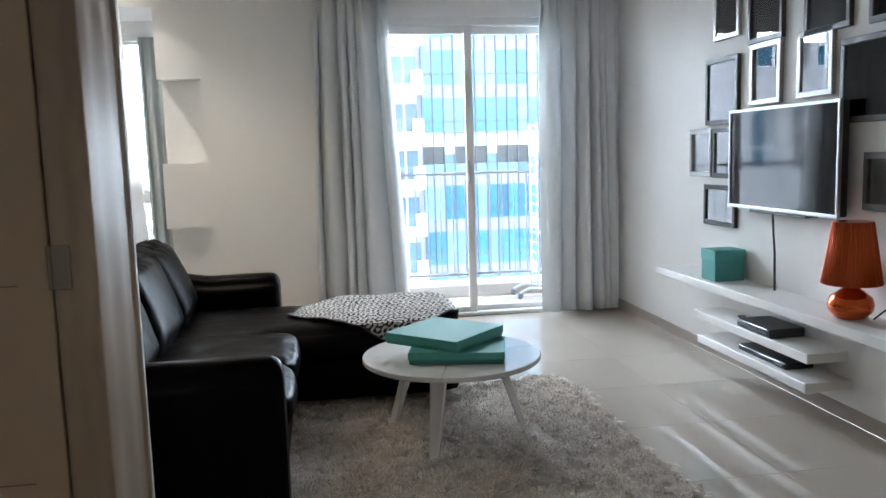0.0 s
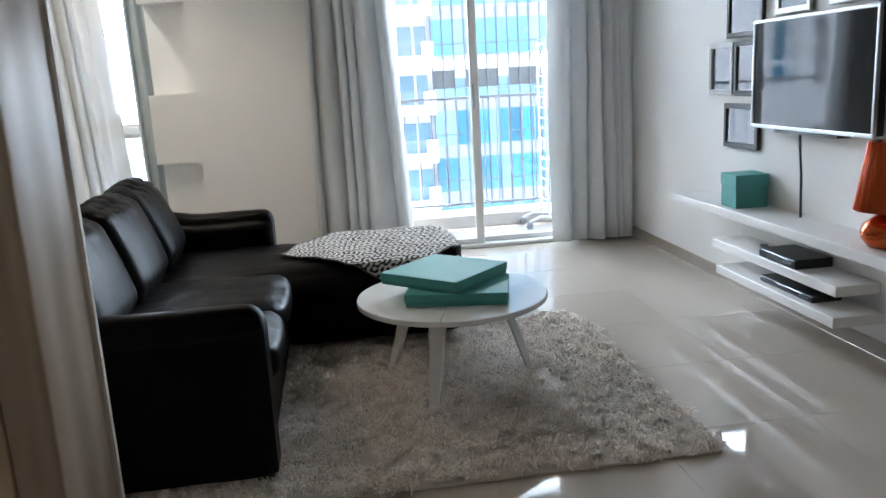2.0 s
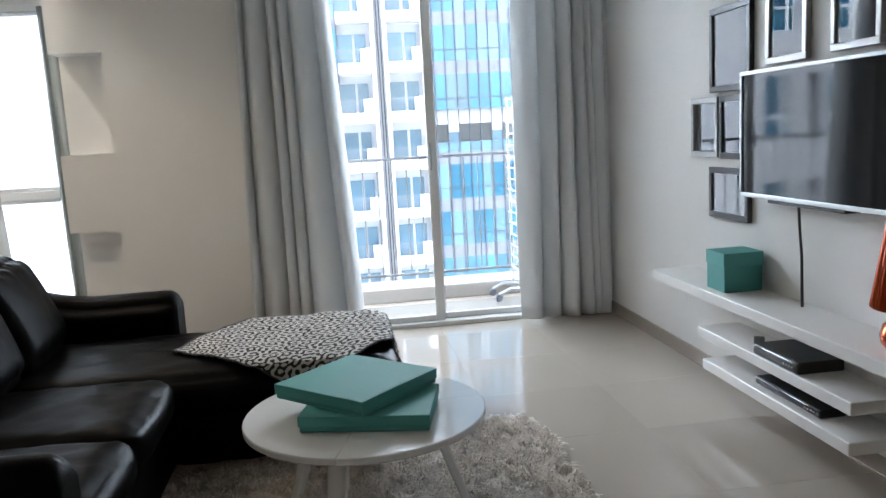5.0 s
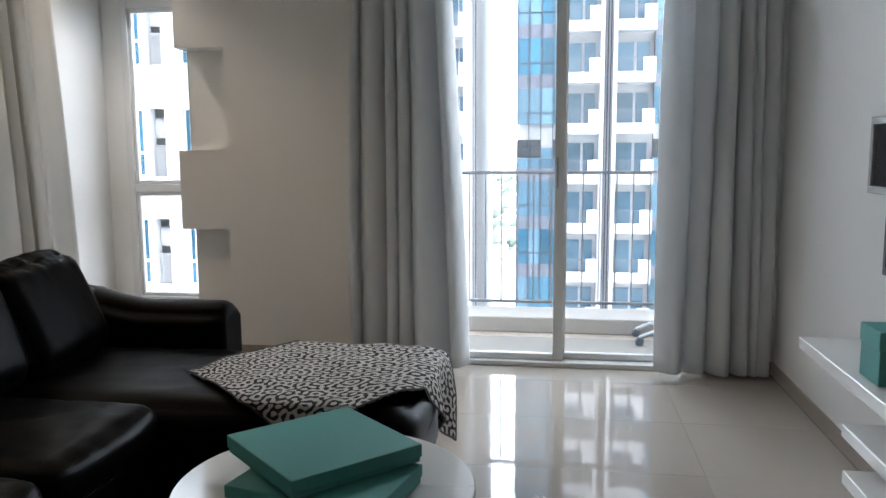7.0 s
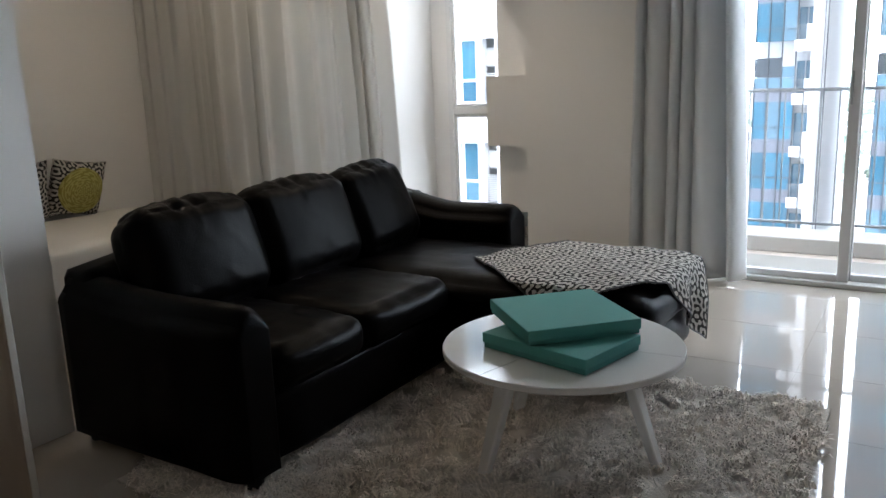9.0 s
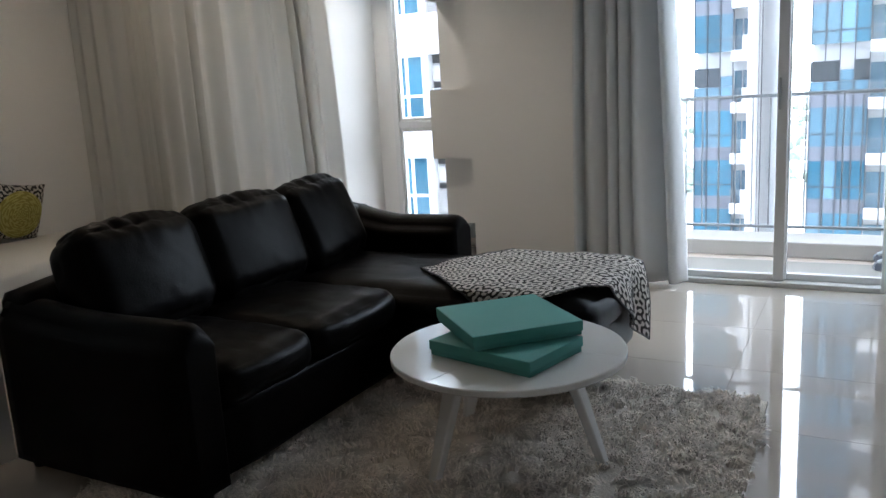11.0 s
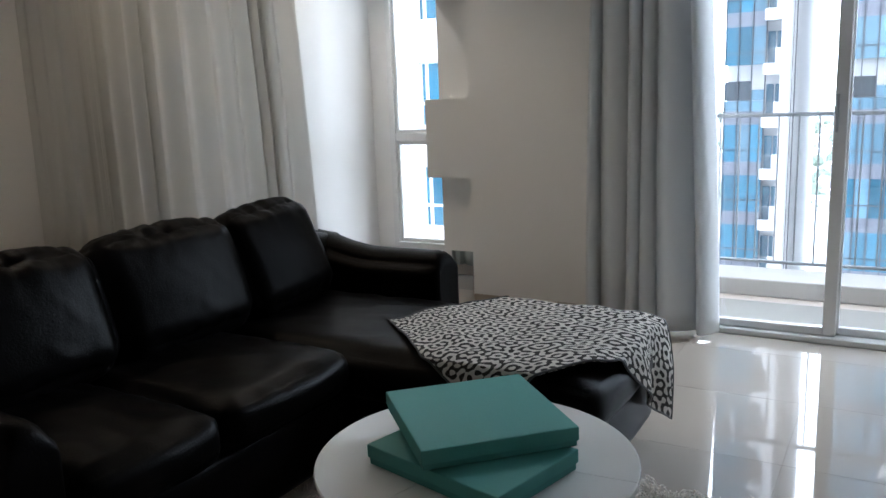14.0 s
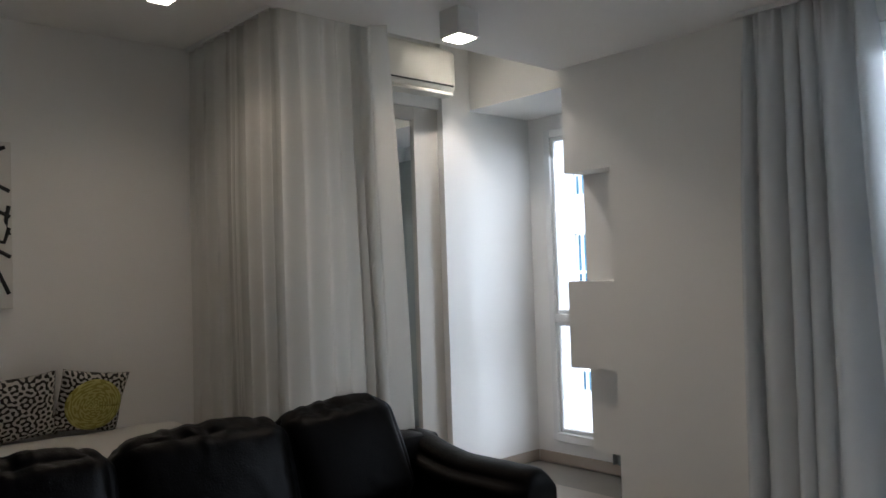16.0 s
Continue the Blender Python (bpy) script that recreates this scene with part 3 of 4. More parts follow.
def sector_top(a0, a1):
    """A sector of the round top, with a fine joint along its two straight edges."""
    n = int(abs(a1 - a0) / 5)
    prof = [(0.394, 0.361), (0.400, 0.366), (0.400, 0.381), (0.397, 0.385)]
    mid = radians((a0 + a1) / 2)
    gap = 0.0010 / math.sin(radians(a1 - a0) / 2)
    ox, oy = gap * math.cos(mid), gap * math.sin(mid)
    bm = bmesh.new()
    rows, cen = [], []
    for r, z in prof:
        rows.append([bm.verts.new((ox + r * math.cos(radians(a0 + (a1 - a0) * i / n)), oy + r * math.sin(radians(a0 + (a1 - a0) * i / n)), z)) for i in range(n + 1)])
    lo, hi = bm.verts.new((ox, oy, prof[0][1])), bm.verts.new((ox, oy, prof[-1][1]))
    for a, b in zip(rows, rows[1:]):
        for i in range(n):
            bm.faces.new((a[i], a[i + 1], b[i + 1], b[i]))
    for i in range(n):
        bm.faces.new((lo, rows[0][i + 1], rows[0][i]))
        bm.faces.new((hi, rows[-1][i], rows[-1][i + 1]))
    bm.faces.new([lo] + [r[0] for r in rows] + [hi])
    bm.faces.new([hi] + [r[-1] for r in reversed(rows)] + [lo])
    bmesh.ops.recalc_face_normals(bm, faces=bm.faces[:])
    return turn(bm, pose(TC[0], TC[1], 0))


for a0, a1 in ((-105, 5), (5, 255)):
    part("tabletop", sector_top(a0, a1), M_WHITE, table)
for fx, fy in ((-1.475, -2.56), (-1.94, -2.875), (-2.066, -2.378)):
    ang = math.atan2(fy - TC[1], fx - TC[0])
    lb = cube(-0.02, 0.02, -0.036, 0.036, 0.0, 0.351, 0.009, 3)
    for v in lb.verts:
        k = v.co.z / 0.34
        v.co.x, v.co.y = v.co.x * (0.75 + 0.25 * k) - 0.115 * k, v.co.y * (0.55 + 0.45 * k)
    part("leg", turn(lb, pose(fx, fy, 0.012, 0, 0, math.degrees(ang))), M_WHITE, table)


def gift_box(name, c, rot, w, d, h, z, lid, label, group=""):
    b = empty(name, label, "box", group)
    b.matrix_world = pose(c[0], c[1], z, 0, 0, rot)
    part("body", cube(-w / 2 + 0.004, w / 2 - 0.004, -d / 2 + 0.004, d / 2 - 0.004, 0, h - 0.004, 0.002, 1), M_TEAL2, b)
    part("lid", cube(-w / 2, w / 2, -d / 2, d / 2, h - lid, h, 0.003, 2), M_TEAL, b)
    return b


gift_box("gift_box", (-1.784, -2.622), -13.4, 0.413, 0.30, 0.052, 0.386, 0.034, "flat teal cardboard gift box lying on the table", "teal boxes")
gift_box("gift_box", (-1.825, -2.515), 46, 0.385, 0.39, 0.050, 0.439, 0.036, "flat teal cardboard gift box on top of another", "teal boxes")
gift_box("gift_box", (-0.118, -1.868), 0, 0.185, 0.165, 0.174, 0.524, 0.06, "cube-shaped teal cardboard box on the wall shelf", "teal boxes")

# ---- rug ----
RX0, RX1, RY0, RY1 = -3.0, -1.05, -3.46, -1.83
rug = part("shag_rug", cube(RX0, RX1, RY0, RY1, 0.0, 0.012, 0.004), M_RUG)
tagged(rug, "cream long-pile shaggy rug under the coffee table", "rug")


def pile(count, seed):
    """Wool strands in leaning tufts, each a tapered bent blade."""
    r = np.random.RandomState(seed)
    tufts = count // 34
    tx, ty = r.uniform(RX0, RX1, tufts), r.uniform(RY0, RY1, tufts)
    ta = r.uniform(0, 2 * np.pi, tufts)
    tl = r.uniform(0.4, 1.5, tufts)
    k = r.randint(0, tufts, count)
    x, y = tx[k] + r.normal(0, 0.013, count), ty[k] + r.normal(0, 0.013, count)
    a = ta[k] + r.normal(0, 0.35, count)
    ln, hi, w = r.uniform(0.022, 0.046, count), r.uniform(0.016, 0.036, count), r.uniform(0.0018, 0.0034, count)
    dx, dy = np.cos(a), np.sin(a)
    lean = tl[k] * ln
    V = np.zeros((count, 5, 3))
    V[:, 0] = np.stack([x - dy * w, y + dx * w, np.full(count, 0.008)], 1)
    V[:, 1] = np.stack([x + dy * w, y - dx * w, np.full(count, 0.008)], 1)
    V[:, 2] = np.stack([x + dx * lean * 0.5 + dy * w, y + dy * lean * 0.5 - dx * w, hi], 1)
    V[:, 3] = np.stack([x + dx * lean * 0.5 - dy * w, y + dy * lean * 0.5 + dx * w, hi], 1)
    V[:, 4] = np.stack([x + dx * lean, y + dy * lean, hi * 0.92], 1)
    faces = []
    for i in range(count):
        b = i * 5
        faces += [(b, b + 1, b + 2, b + 3), (b + 3, b + 2, b + 4)]
    me = bpy.data.meshes.new("pile")
    me.from_pydata(V.reshape(-1, 3).tolist(), [], faces)
    me.materials.append(M_WOOL)
    return me


p = new("pile", pile(70000, 4))
p.parent = rug
p["kind"] = "stuff"

# ---- wall shelf, TV and pictures ----
shelf = empty("wall_shelf", "white floating media shelf with three tiers on the picture wall", "shelf")
part("back_panel", cube(-0.035, -0.0, -3.4, -1.70, 0.085, 0.475, 0.003, 1), M_SHELF, shelf)
part("top_board", cube(-0.25, -0.0, -3.4, -1.28, 0.475, 0.523, 0.003, 1), M_SHELF, shelf)
part("middle_board", cube(-0.24, -0.035, -2.84, -1.76, 0.292, 0.338, 0.003, 1), M_SHELF, shelf)
part("lower_board", cube(-0.265, -0.035, -2.87, -1.86, 0.168, 0.214, 0.003, 1), M_SHELF, shelf)

tv = empty("television", "wall-mounted flat television with a silver bezel, switched off", "television")
part("casing", cube(-0.075, -0.035, -2.80, -1.865, 0.942, 1.464, 0.006), M_BLACK, tv)
part("bezel", merge(cube(-0.09, -0.072, -2.805, -1.86, 1.452, 1.468, 0.003), cube(-0.09, -0.072, -2.805, -1.86, 0.936, 0.954, 0.003), cube(-0.09, -0.072, -2.805, -2.789, 0.954, 1.452, 0.003), cube(-0.09, -0.072, -1.876, -1.86, 0.954, 1.452, 0.003)), M_SILVER, tv)
part("screen", cube(-0.083, -0.074, -2.789, -1.876, 0.954, 1.452), M_SCREEN, tv)
part("wall_bracket", cube(-0.07, -0.0, -2.55, -2.05, 0.918, 0.942, 0.003), M_BLACK, tv)
part("cable", tube([(-0.05, -2.24, 0.94), (-0.045, -2.24, 0.85), (-0.04, -2.25, 0.72), (-0.05, -2.27, 0.60), (-0.06, -2.29, 0.525)], 0.006), M_CABLE, tv, "hanging dark cable")

PICS = [(-1.829, -1.55, 1.883, 2.2, 0, 1), (-2.247, -1.923, 1.812, 2.2, 1, 1), (-2.76, -2.427, 1.784, 2.14, 1, 0), (-3.2, -2.881, 1.771, 2.1, 1, 0), (-1.826, -1.46, 1.40, 1.785, 1, 1), (-2.236, -1.95, 1.487, 1.81, 0, 1),
        (-2.65, -2.38, 1.495, 1.81, 0, 1), (-3.13, -2.706, 1.36, 1.73, 1, 0), (-1.535, -1.26, 1.092, 1.38, 0, 1), (-1.80, -1.551, 1.088, 1.38, 1, 1), (-1.815, -1.45, 0.803, 1.045, 1, 1), (-3.10, -2.88, 0.98, 1.23, 1, 0)]
for y0, y1, z0, z1, dark, bright in PICS:
    p = empty("picture_frame", "framed photograph in a %s frame hung on the wall" % ("dark grey wooden" if dark else "silver"), "picture", "gallery wall pictures")
    w = 0.028
    fm = M_DARKFRAME if dark else M_SILVFRAME
    part("frame", merge(cube(-0.026, -0.001, y0, y1, z1 - w, z1, 0.003, 1), cube(-0.026, -0.001, y0, y1, z0, z0 + w, 0.003, 1), cube(-0.026, -0.001, y0, y0 + w, z0 + w, z1 - w, 0.003, 1), cube(-0.026, -0.001, y1 - w, y1, z0 + w, z1 - w, 0.003, 1)), fm, p)
    part("print", cube(-0.012, -0.001, y0 + w, y1 - w, z0 + w, z1 - w), M_PICT if bright else M_PICTL, p)
    if z0 == 1.36:
        yc = (y0 + y1) / 2
        part("printed_shape", merge(cube(-0.0135, -0.012, yc - 0.035, yc + 0.035, z0 + 0.08, z0 + 0.20, 0.0004, 1), cube(-0.0135, -0.012, yc - 0.022, yc + 0.022, z0 + 0.20, z0 + 0.27, 0.0004, 1)), M_FGREY, p, "upright grey shape")
    part("pane", cube(-0.017, -0.014, y0 + w, y1 - w, z0 + w, z1 - w), M_PGLASS, p)

# ---- doorway beside the hall ----
dr = empty("door_1", "closed cream laminate door with grooved panels in a moulded frame", "door")
dr["kind"] = "structure"
leaf = part("leaf", cube(-3.78, -2.960, -4.118, -4.078, 0.01, 2.08, 0.003), M_DOOR, dr)
for z in (0.55, 1.01, 1.47):
    part("groove", cube(-3.74, -3.03, -4.1195, -4.1175, z, z + 0.003), M_GROOVE, leaf)


def moulding(profile, z0, z1):
    """A drawn profile raised to a post."""
    bm = bmesh.new()
    lo = [bm.verts.new((x, y, z0)) for x, y in profile]
    hi = [bm.verts.new((x, y, z1)) for x, y in profile]
    n = len(profile)
    for i in range(n):
        bm.faces.new((lo[i], lo[(i + 1) % n], hi[(i + 1) % n], hi[i]))
    bm.faces.new(lo)
    bm.faces.new(hi)
    bmesh.ops.recalc_face_normals(bm, faces=bm.faces[:])
    return bm


ogee = [(-2.954, -4.088), (-2.954, -4.116), (-2.951, -4.120)]
ogee += [(-2.951 + 0.093 * i / 24, -4.120 - 0.010 * (i / 24) - 0.0022 * math.sin(6.2832 * i / 12)) for i in range(1, 25)]
ogee += [(-2.856, -4.127), (-2.855, -4.122)]
ogee += [(-2.855 + 0.0025 * math.sin(6.2832 * i / 12), -4.122 + 0.296 * i / 24) for i in range(1, 25)]
ogee += [(-2.851, -3.822), (-2.849, -3.815), (-2.849, -3.798), (-2.852, -3.795), (-2.8755, -3.795), (-2.8755, -4.088)]
part("frame_jamb", moulding(ogee, 0.0, 2.16), M_FRAME, dr, smooth=True)
part("frame_edge", cube(-2.853, -2.846, -3.812, -3.792, 0, 2.16, 0.002, 2), M_PALE, dr, "pale lit edge strip")
part("frame_head", cube(-3.80, -2.956, -4.13, -4.088, 2.09, 2.16, 0.004), M_FRAME, dr)
part("door_gap", cube(-2.960, -2.954, -4.10, -4.09, 0, 2.09), M_CABLE, dr)
for z in (1.05, 0.27, 1.85):
    part("hinge", merge(cube(-2.951, -2.912, -4.1295, -4.1255, z - 0.05, z + 0.05, 0.001, 1), turn(lathe([(0.006, -0.05), (0.006, 0.05)], 12), pose(-2.957, -4.124, z))), M_STEEL, dr, "dull steel butt hinge")

# ---- west wall: mirror door, air conditioner ----
mir = empty("mirror_door", "tall mirrored sliding door in a pale frame", "door")
part("frame", merge(cube(XW - 0.06, XW - 0.02, -0.30, -0.10, 0, 2.38, 0.003), cube(XW - 0.06, XW - 0.02, -1.0, -0.30, 2.30, 2.38, 0.003)), M_PALE, mir)
part("glass", cube(XW - 0.06, XW - 0.04, -1.0, -0.30, 0.0, 2.30), M_MIRROR, mir)
ac = empty("air_conditioner", "ivory wall-mounted split air conditioner above the mirror door", "air conditioner")
part("casing", pad(XW, XW + 0.21, -0.95, -0.12, 2.44, 2.72, 0.05, 0.0), M_AC, ac, smooth=True)
part("flap", cube(XW + 0.10, XW + 0.20, -0.92, -0.15, 2.425, 2.445, 0.004), M_AC, ac)
part("air_slot", cube(XW + 0.19, XW + 0.2135, -0.93, -0.16, 2.478, 2.486), M_CABLE, ac)


def ceiling_lamp(x, y, z):
    l = empty("ceiling_lamp", "square white surface-mounted ceiling downlight, lit", "lamp", "ceiling downlights")
    part("housing", cube(x - 0.06, x + 0.06, y - 0.06, y + 0.06, z - 0.12, z, 0.004), M_TRIM, l)
    part("diffuser", cube(x - 0.050, x + 0.050, y - 0.050, y + 0.050, z - 0.126, z - 0.121), M_LAMP_ON, l)
    return l


ceiling_lamp(-3.10, -1.14, LOW)
ceiling_lamp(-4.35, -1.92, HIGH)
ceiling_lamp(-3.95, -0.24, HIGH)
# Unseen housing added to go with the hall fill.
ceiling_lamp(-1.9, -7.4, LOW)

# ---- nook bed with pillows ----
bed = empty("daybed", "white daybed with hanging linen in the nook behind the sofa", "bed")
part("mattress", pad(XN + 0.01, -4.45, -3.85, -1.45, 0.22, 0.50, 0.05, 0.0), M_LINEN, bed, smooth=True)
part("base", cube(XN + 0.01, -4.40, -3.85, -1.45, 0.0, 0.20, 0.01), M_SHELF, bed)


def pillow(name, y0, y1, z0, z1, rot, label, disc):
    w, h = (y1 - y0) / 2, (z1 - z0) / 2

    def skin(side):
        def f(u, v):
            a, b = u * 2 - 1, v * 2 - 1
            q = max(0.0, (1 - a * a) * (1 - b * b)) ** 0.42
            pinch = 1 - 0.07 * (1 - a * a) * b * b - 0.0
            pinch2 = 1 - 0.07 * (1 - b * b) * a * a
            return (side * 0.075 * q + 0.006 * noise.noise(Vector((a * 3, b * 3, side))), a * w * pinch2, b * h * pinch)
        return f
    e = empty(name, label, "pillow", "bed pillows")
    e.matrix_world = pose(XN + 0.14, (y0 + y1) / 2, (z0 + z1) / 2, rot, 14, 0)
    part("cover", merge(sheet(skin(1), 20, 20, 0.002), sheet(skin(-1), 20, 20, 0.002)), M_PILLOW, e, smooth=True)
    if disc:
        def dsk(u, v):
            a, r = u * 2 * math.pi, v * 0.86
            y, z = r * math.cos(a) * w, r * math.sin(a) * h
            q = max(0.0, (1 - (y / w) ** 2) * (1 - (z / h) ** 2)) ** 0.42
            return (0.075 * q + 0.007, y * 0.95, z * 0.95)
        part("printed_disc", sheet(dsk, 40, 8, -0.002), M_YELLOW, e, "yellow swirl print", smooth=True)
    return e


pillow("pillow", -2.56, -2.15, 0.50, 0.87, 4, "black and white swirl-print pillow leaning on the wall", False)
pillow("pillow", -2.16, -1.79, 0.50, 0.86, -9, "black and white pillow with a round yellow print", True)

paint = empty("wall_painting", "black and white abstract line painting hung on the nook wall", "painting")
part("canvas", cube(XN, XN + 0.03, -3.0, -2.33, 1.22, 2.13, 0.002, 1), M_LINEN, paint)
for pts in ([(-2.36, 2.10), (-2.50, 2.04), (-2.62, 1.96), (-2.66, 1.82)], [(-2.34, 1.86), (-2.42, 1.90), (-2.52, 1.88)], [(-2.34, 1.72), (-2.42, 1.76), (-2.50, 1.70), (-2.46, 1.60), (-2.37, 1.58), (-2.345, 1.66)], [(-2.34, 1.50), (-2.44, 1.56), (-2.58, 1.52), (-2.66, 1.40)], [(-2.35, 1.30), (-2.40, 1.42), (-2.52, 1.44)], [(-2.345, 1.62), (-2.36, 1.70), (-2.345, 1.78)]):
    part("brush_line", tube([(XN + 0.028, y, z) for y, z in pts], 0.012, 6), M_BLACK, paint)

# ---- balcony ----
structure(part("balcony_floor", cube(-6.2, 0.6, 0.15, 1.25, -0.15, -0.01), M_BALC), "beige tiled balcony floor", "floor")
structure(part("balcony_kerb", cube(-2.9, 0.6, 0.88, 1.25, -0.01, 0.10, 0.01), M_KERB), "pale concrete balcony kerb", "kerb")
structure(part("balcony_ceiling", cube(-2.95, 0.6, 0.15, 1.35, 2.42, 2.60), M_CONC), "white painted balcony ceiling", "ceiling")
structure(part("balcony_wall", cube(0.30, 0.6, 0.15, 1.25, -0.01, 2.42), M_CONC), "white painted balcony side wall", "wall")
rail = empty("balcony_railing", "grey metal balcony railing with thin upright bars", "railing")
part("top_rail", cube(-2.95, 0.30, 1.185, 1.215, 1.08, 1.105, 0.004), M_RAIL, rail)
part("bottom_rail", cube(-2.95, 0.30, 1.185, 1.215, 0.14, 0.16, 0.004), M_RAIL, rail)
bar = cube(-0.005, 0.005, 1.195, 1.205, 0.16, 1.08)
bme = bpy.data.meshes.new("bar")
bar.to_mesh(bme)
bar.free()
bme.materials.append(M_RAIL)
for i in range(28):
    o = new("bar", bme)
    o.location = (-2.9 + i * 0.117, 0, 0)
    o.parent = rail



def castor(x, y, parent):
    w = part("castor", turn(lathe([(0.006, -0.011), (0.026, -0.011), (0.030, -0.006), (0.030, 0.006), (0.026, 0.011), (0.006, 0.011)], 18), pose(x, y, 0.022, 90, 0, 30)), M_FGREY, parent)
    return w


blamp = empty("balcony_lamp", "round amber glass lamp under the balcony ceiling", "lamp")
part("base", turn(lathe([(0.0, 0.0), (0.07, 0.0), (0.07, -0.02), (0.0, -0.02)], 24), pose(-1.535, 0.62, 2.42)), M_SILVER, blamp)
part("shade", turn(lathe([(0.085, -0.02), (0.088, -0.045), (0.06, -0.075), (0.0, -0.085)], 28), pose(-1.535, 0.62, 2.42)), M_AMBER, blamp, "amber glass dome", smooth=True)
rack = empty("drying_rack", "tall grey metal clothes drying rack on castors standing on the balcony", "drying rack")
for x, y in ((-0.50, 0.62), (-0.50, 0.84), (-0.09, 0.62), (-0.09, 0.84)):
    part("post", tube([(x, y, 0.05), (x, y, 1.52)], 0.010), M_SILVER, rack)
for i in range(17):
    z = 0.14 + i * 0.085
    part("rung", tube([(-0.51, 0.62, z), (-0.51, 0.84, z)], 0.005, 6), M_SILVER, rack)
for k in range(6):
    part("shelf_bar", tube([(-0.50, 0.62 + 0.044 * k, 0.56), (-0.09, 0.62 + 0.044 * k, 0.56)], 0.004, 6), M_SILVER, rack)
for y in (0.60, 0.84):
    part("foot_bar", tube([(-0.09, y, 0.06), (-0.46, y, 0.075), (-0.58, y, 0.085), (-0.67, y, 0.045)], 0.015), M_SILVER, rack)
    castor(-0.67, y, rack)
    castor(-0.10, y, rack)

# ---- table lamp and players on the shelf ----
lamp = empty("table_lamp", "glossy orange metallic table lamp standing on the shelf", "lamp")
lamp.matrix_world = pose(-0.125, -2.965, 0.524)
part("base", lathe([(0.050, 0.0), (0.062, 0.004), (0.088, 0.035), (0.093, 0.062), (0.084, 0.092), (0.052, 0.118), (0.034, 0.130), (0.030, 0.150)], 48), M_COPPER, lamp, smooth=True)
shade = part("shade", lathe([(0.118, 0.150), (0.120, 0.150), (0.078, 0.418), (0.076, 0.418)], 64), M_SHADE, lamp, "pleated orange foil shade", smooth=True)
for i in range(48):
    a = 2 * math.pi * i / 48
    part("pleat", tube([(0.1205 * math.cos(a), 0.1205 * math.sin(a), 0.151), (0.0785 * math.cos(a), 0.0785 * math.sin(a), 0.417)], 0.0022, 5), M_SHADE, shade)
part("cord", tube([(0.05, -0.08, 0.006), (0.07, -0.12, 0.05), (0.09, -0.16, 0.09), (0.10, -0.22, 0.03), (0.10, -0.30, 0.006)], 0.004, 6), M_BLACK, lamp)


def player(name, x0, x1, y0, y1, z, h, label):
    p = empty(name, label, "media player", "players on the shelf")
    part("casing", cube(x0, x1, y0, y1, z, z + h, 0.004), M_BLACK, p)
    fp = part("front_panel", cube(x0 - 0.004, x0, y0 + 0.004, y1 - 0.004, z + 0.005, z + h - 0.005, 0.001, 1), M_SCREEN, p)
    for i in range(4):
        part("button", turn(lathe([(0.004, 0), (0.004, 0.003)], 10), pose(x0 - 0.004, y0 + 0.03 + 0.018 * i, z + h * 0.5, 0, -90, 0)), M_SILVER, fp)
    return p


player("dvd_player", -0.235, -0.05, -2.54, -2.24, 0.339, 0.045, "black media player on the middle shelf board")
player("set_top_box", -0.225, -0.08, -2.66, -2.24, 0.215, 0.032, "slim black set-top box on the lower shelf board")
rc = empty("remote_control", "black remote control lying on the middle shelf board", "remote")
rb = part("body", turn(cube(-0.09, 0.09, -0.022, 0.022, 0.0, 0.018, 0.006), pose(-0.16, -2.15, 0.339, 0, 0, 60)), M_BLACK, rc)
for i in range(3):
    for j in range(6):
        part("key", turn(lathe([(0.004, 0), (0.0035, 0.003)], 8), pose(-0.16, -2.15, 0.356, 0, 0, 60) @ pose(-0.06 + 0.018 * j, -0.012 + 0.012 * i, 0)), M_DARKFRAME, rb)

# ---- outside ----
structure(part("ground", cube(-3000, 3000, -400, 4500, -62, -60), M_GROUND), "hazy city ground far below", "ground")


def haze(radius, z0, z1):
    """A far wall of bright haze from the horizon up."""
    bm = bmesh.new()
    n = 40
    a = [bm.verts.new((radius * math.sin(radians(-100 + 5 * i)), radius * math.cos(radians(-100 + 5 * i)), z0)) for i in range(n + 1)]
    b = [bm.verts.new((v.co.x, v.co.y, z1)) for v in a]
    for i in range(n):
        bm.faces.new((a[i], a[i + 1], b[i + 1], b[i]))
    return bm


structure(part("backdrop", haze(2900, -120, 2600), lamp_mat("bright_sky_haze", (0.93, 0.97, 1.0), 2.3)), "bright white hazy sky over the city", "backdrop")


def vary(m, lo, hi):
    """Each piece takes its own brightness."""
    t = m.node_tree
    p = t.nodes["Principled BSDF"]
    src = p.inputs["Base Color"].links[0].from_socket
    info, hsv, mr = t.nodes.new("ShaderNodeObjectInfo"), t.nodes.new("ShaderNodeHueSaturation"), t.nodes.new("ShaderNodeMapRange")
    mr.inputs[3].default_value, mr.inputs[4].default_value = lo, hi
    t.links.new(info.outputs["Random"], mr.inputs[0])
    t.links.new(mr.outputs[0], hsv.inputs["Value"])
    t.links.new(src, hsv.inputs["Color"])
    t.links.new(hsv.outputs[0], p.inputs["Base Color"])


vary(M_BLUE, 0.7, 1.5)
vary(M_BLUE2, 0.75, 1.5)


def shared(name, bm, material):
    me = bpy.data.meshes.new(name)
    bm.to_mesh(me)
    bm.free()
    me.materials.append(material)
    return me


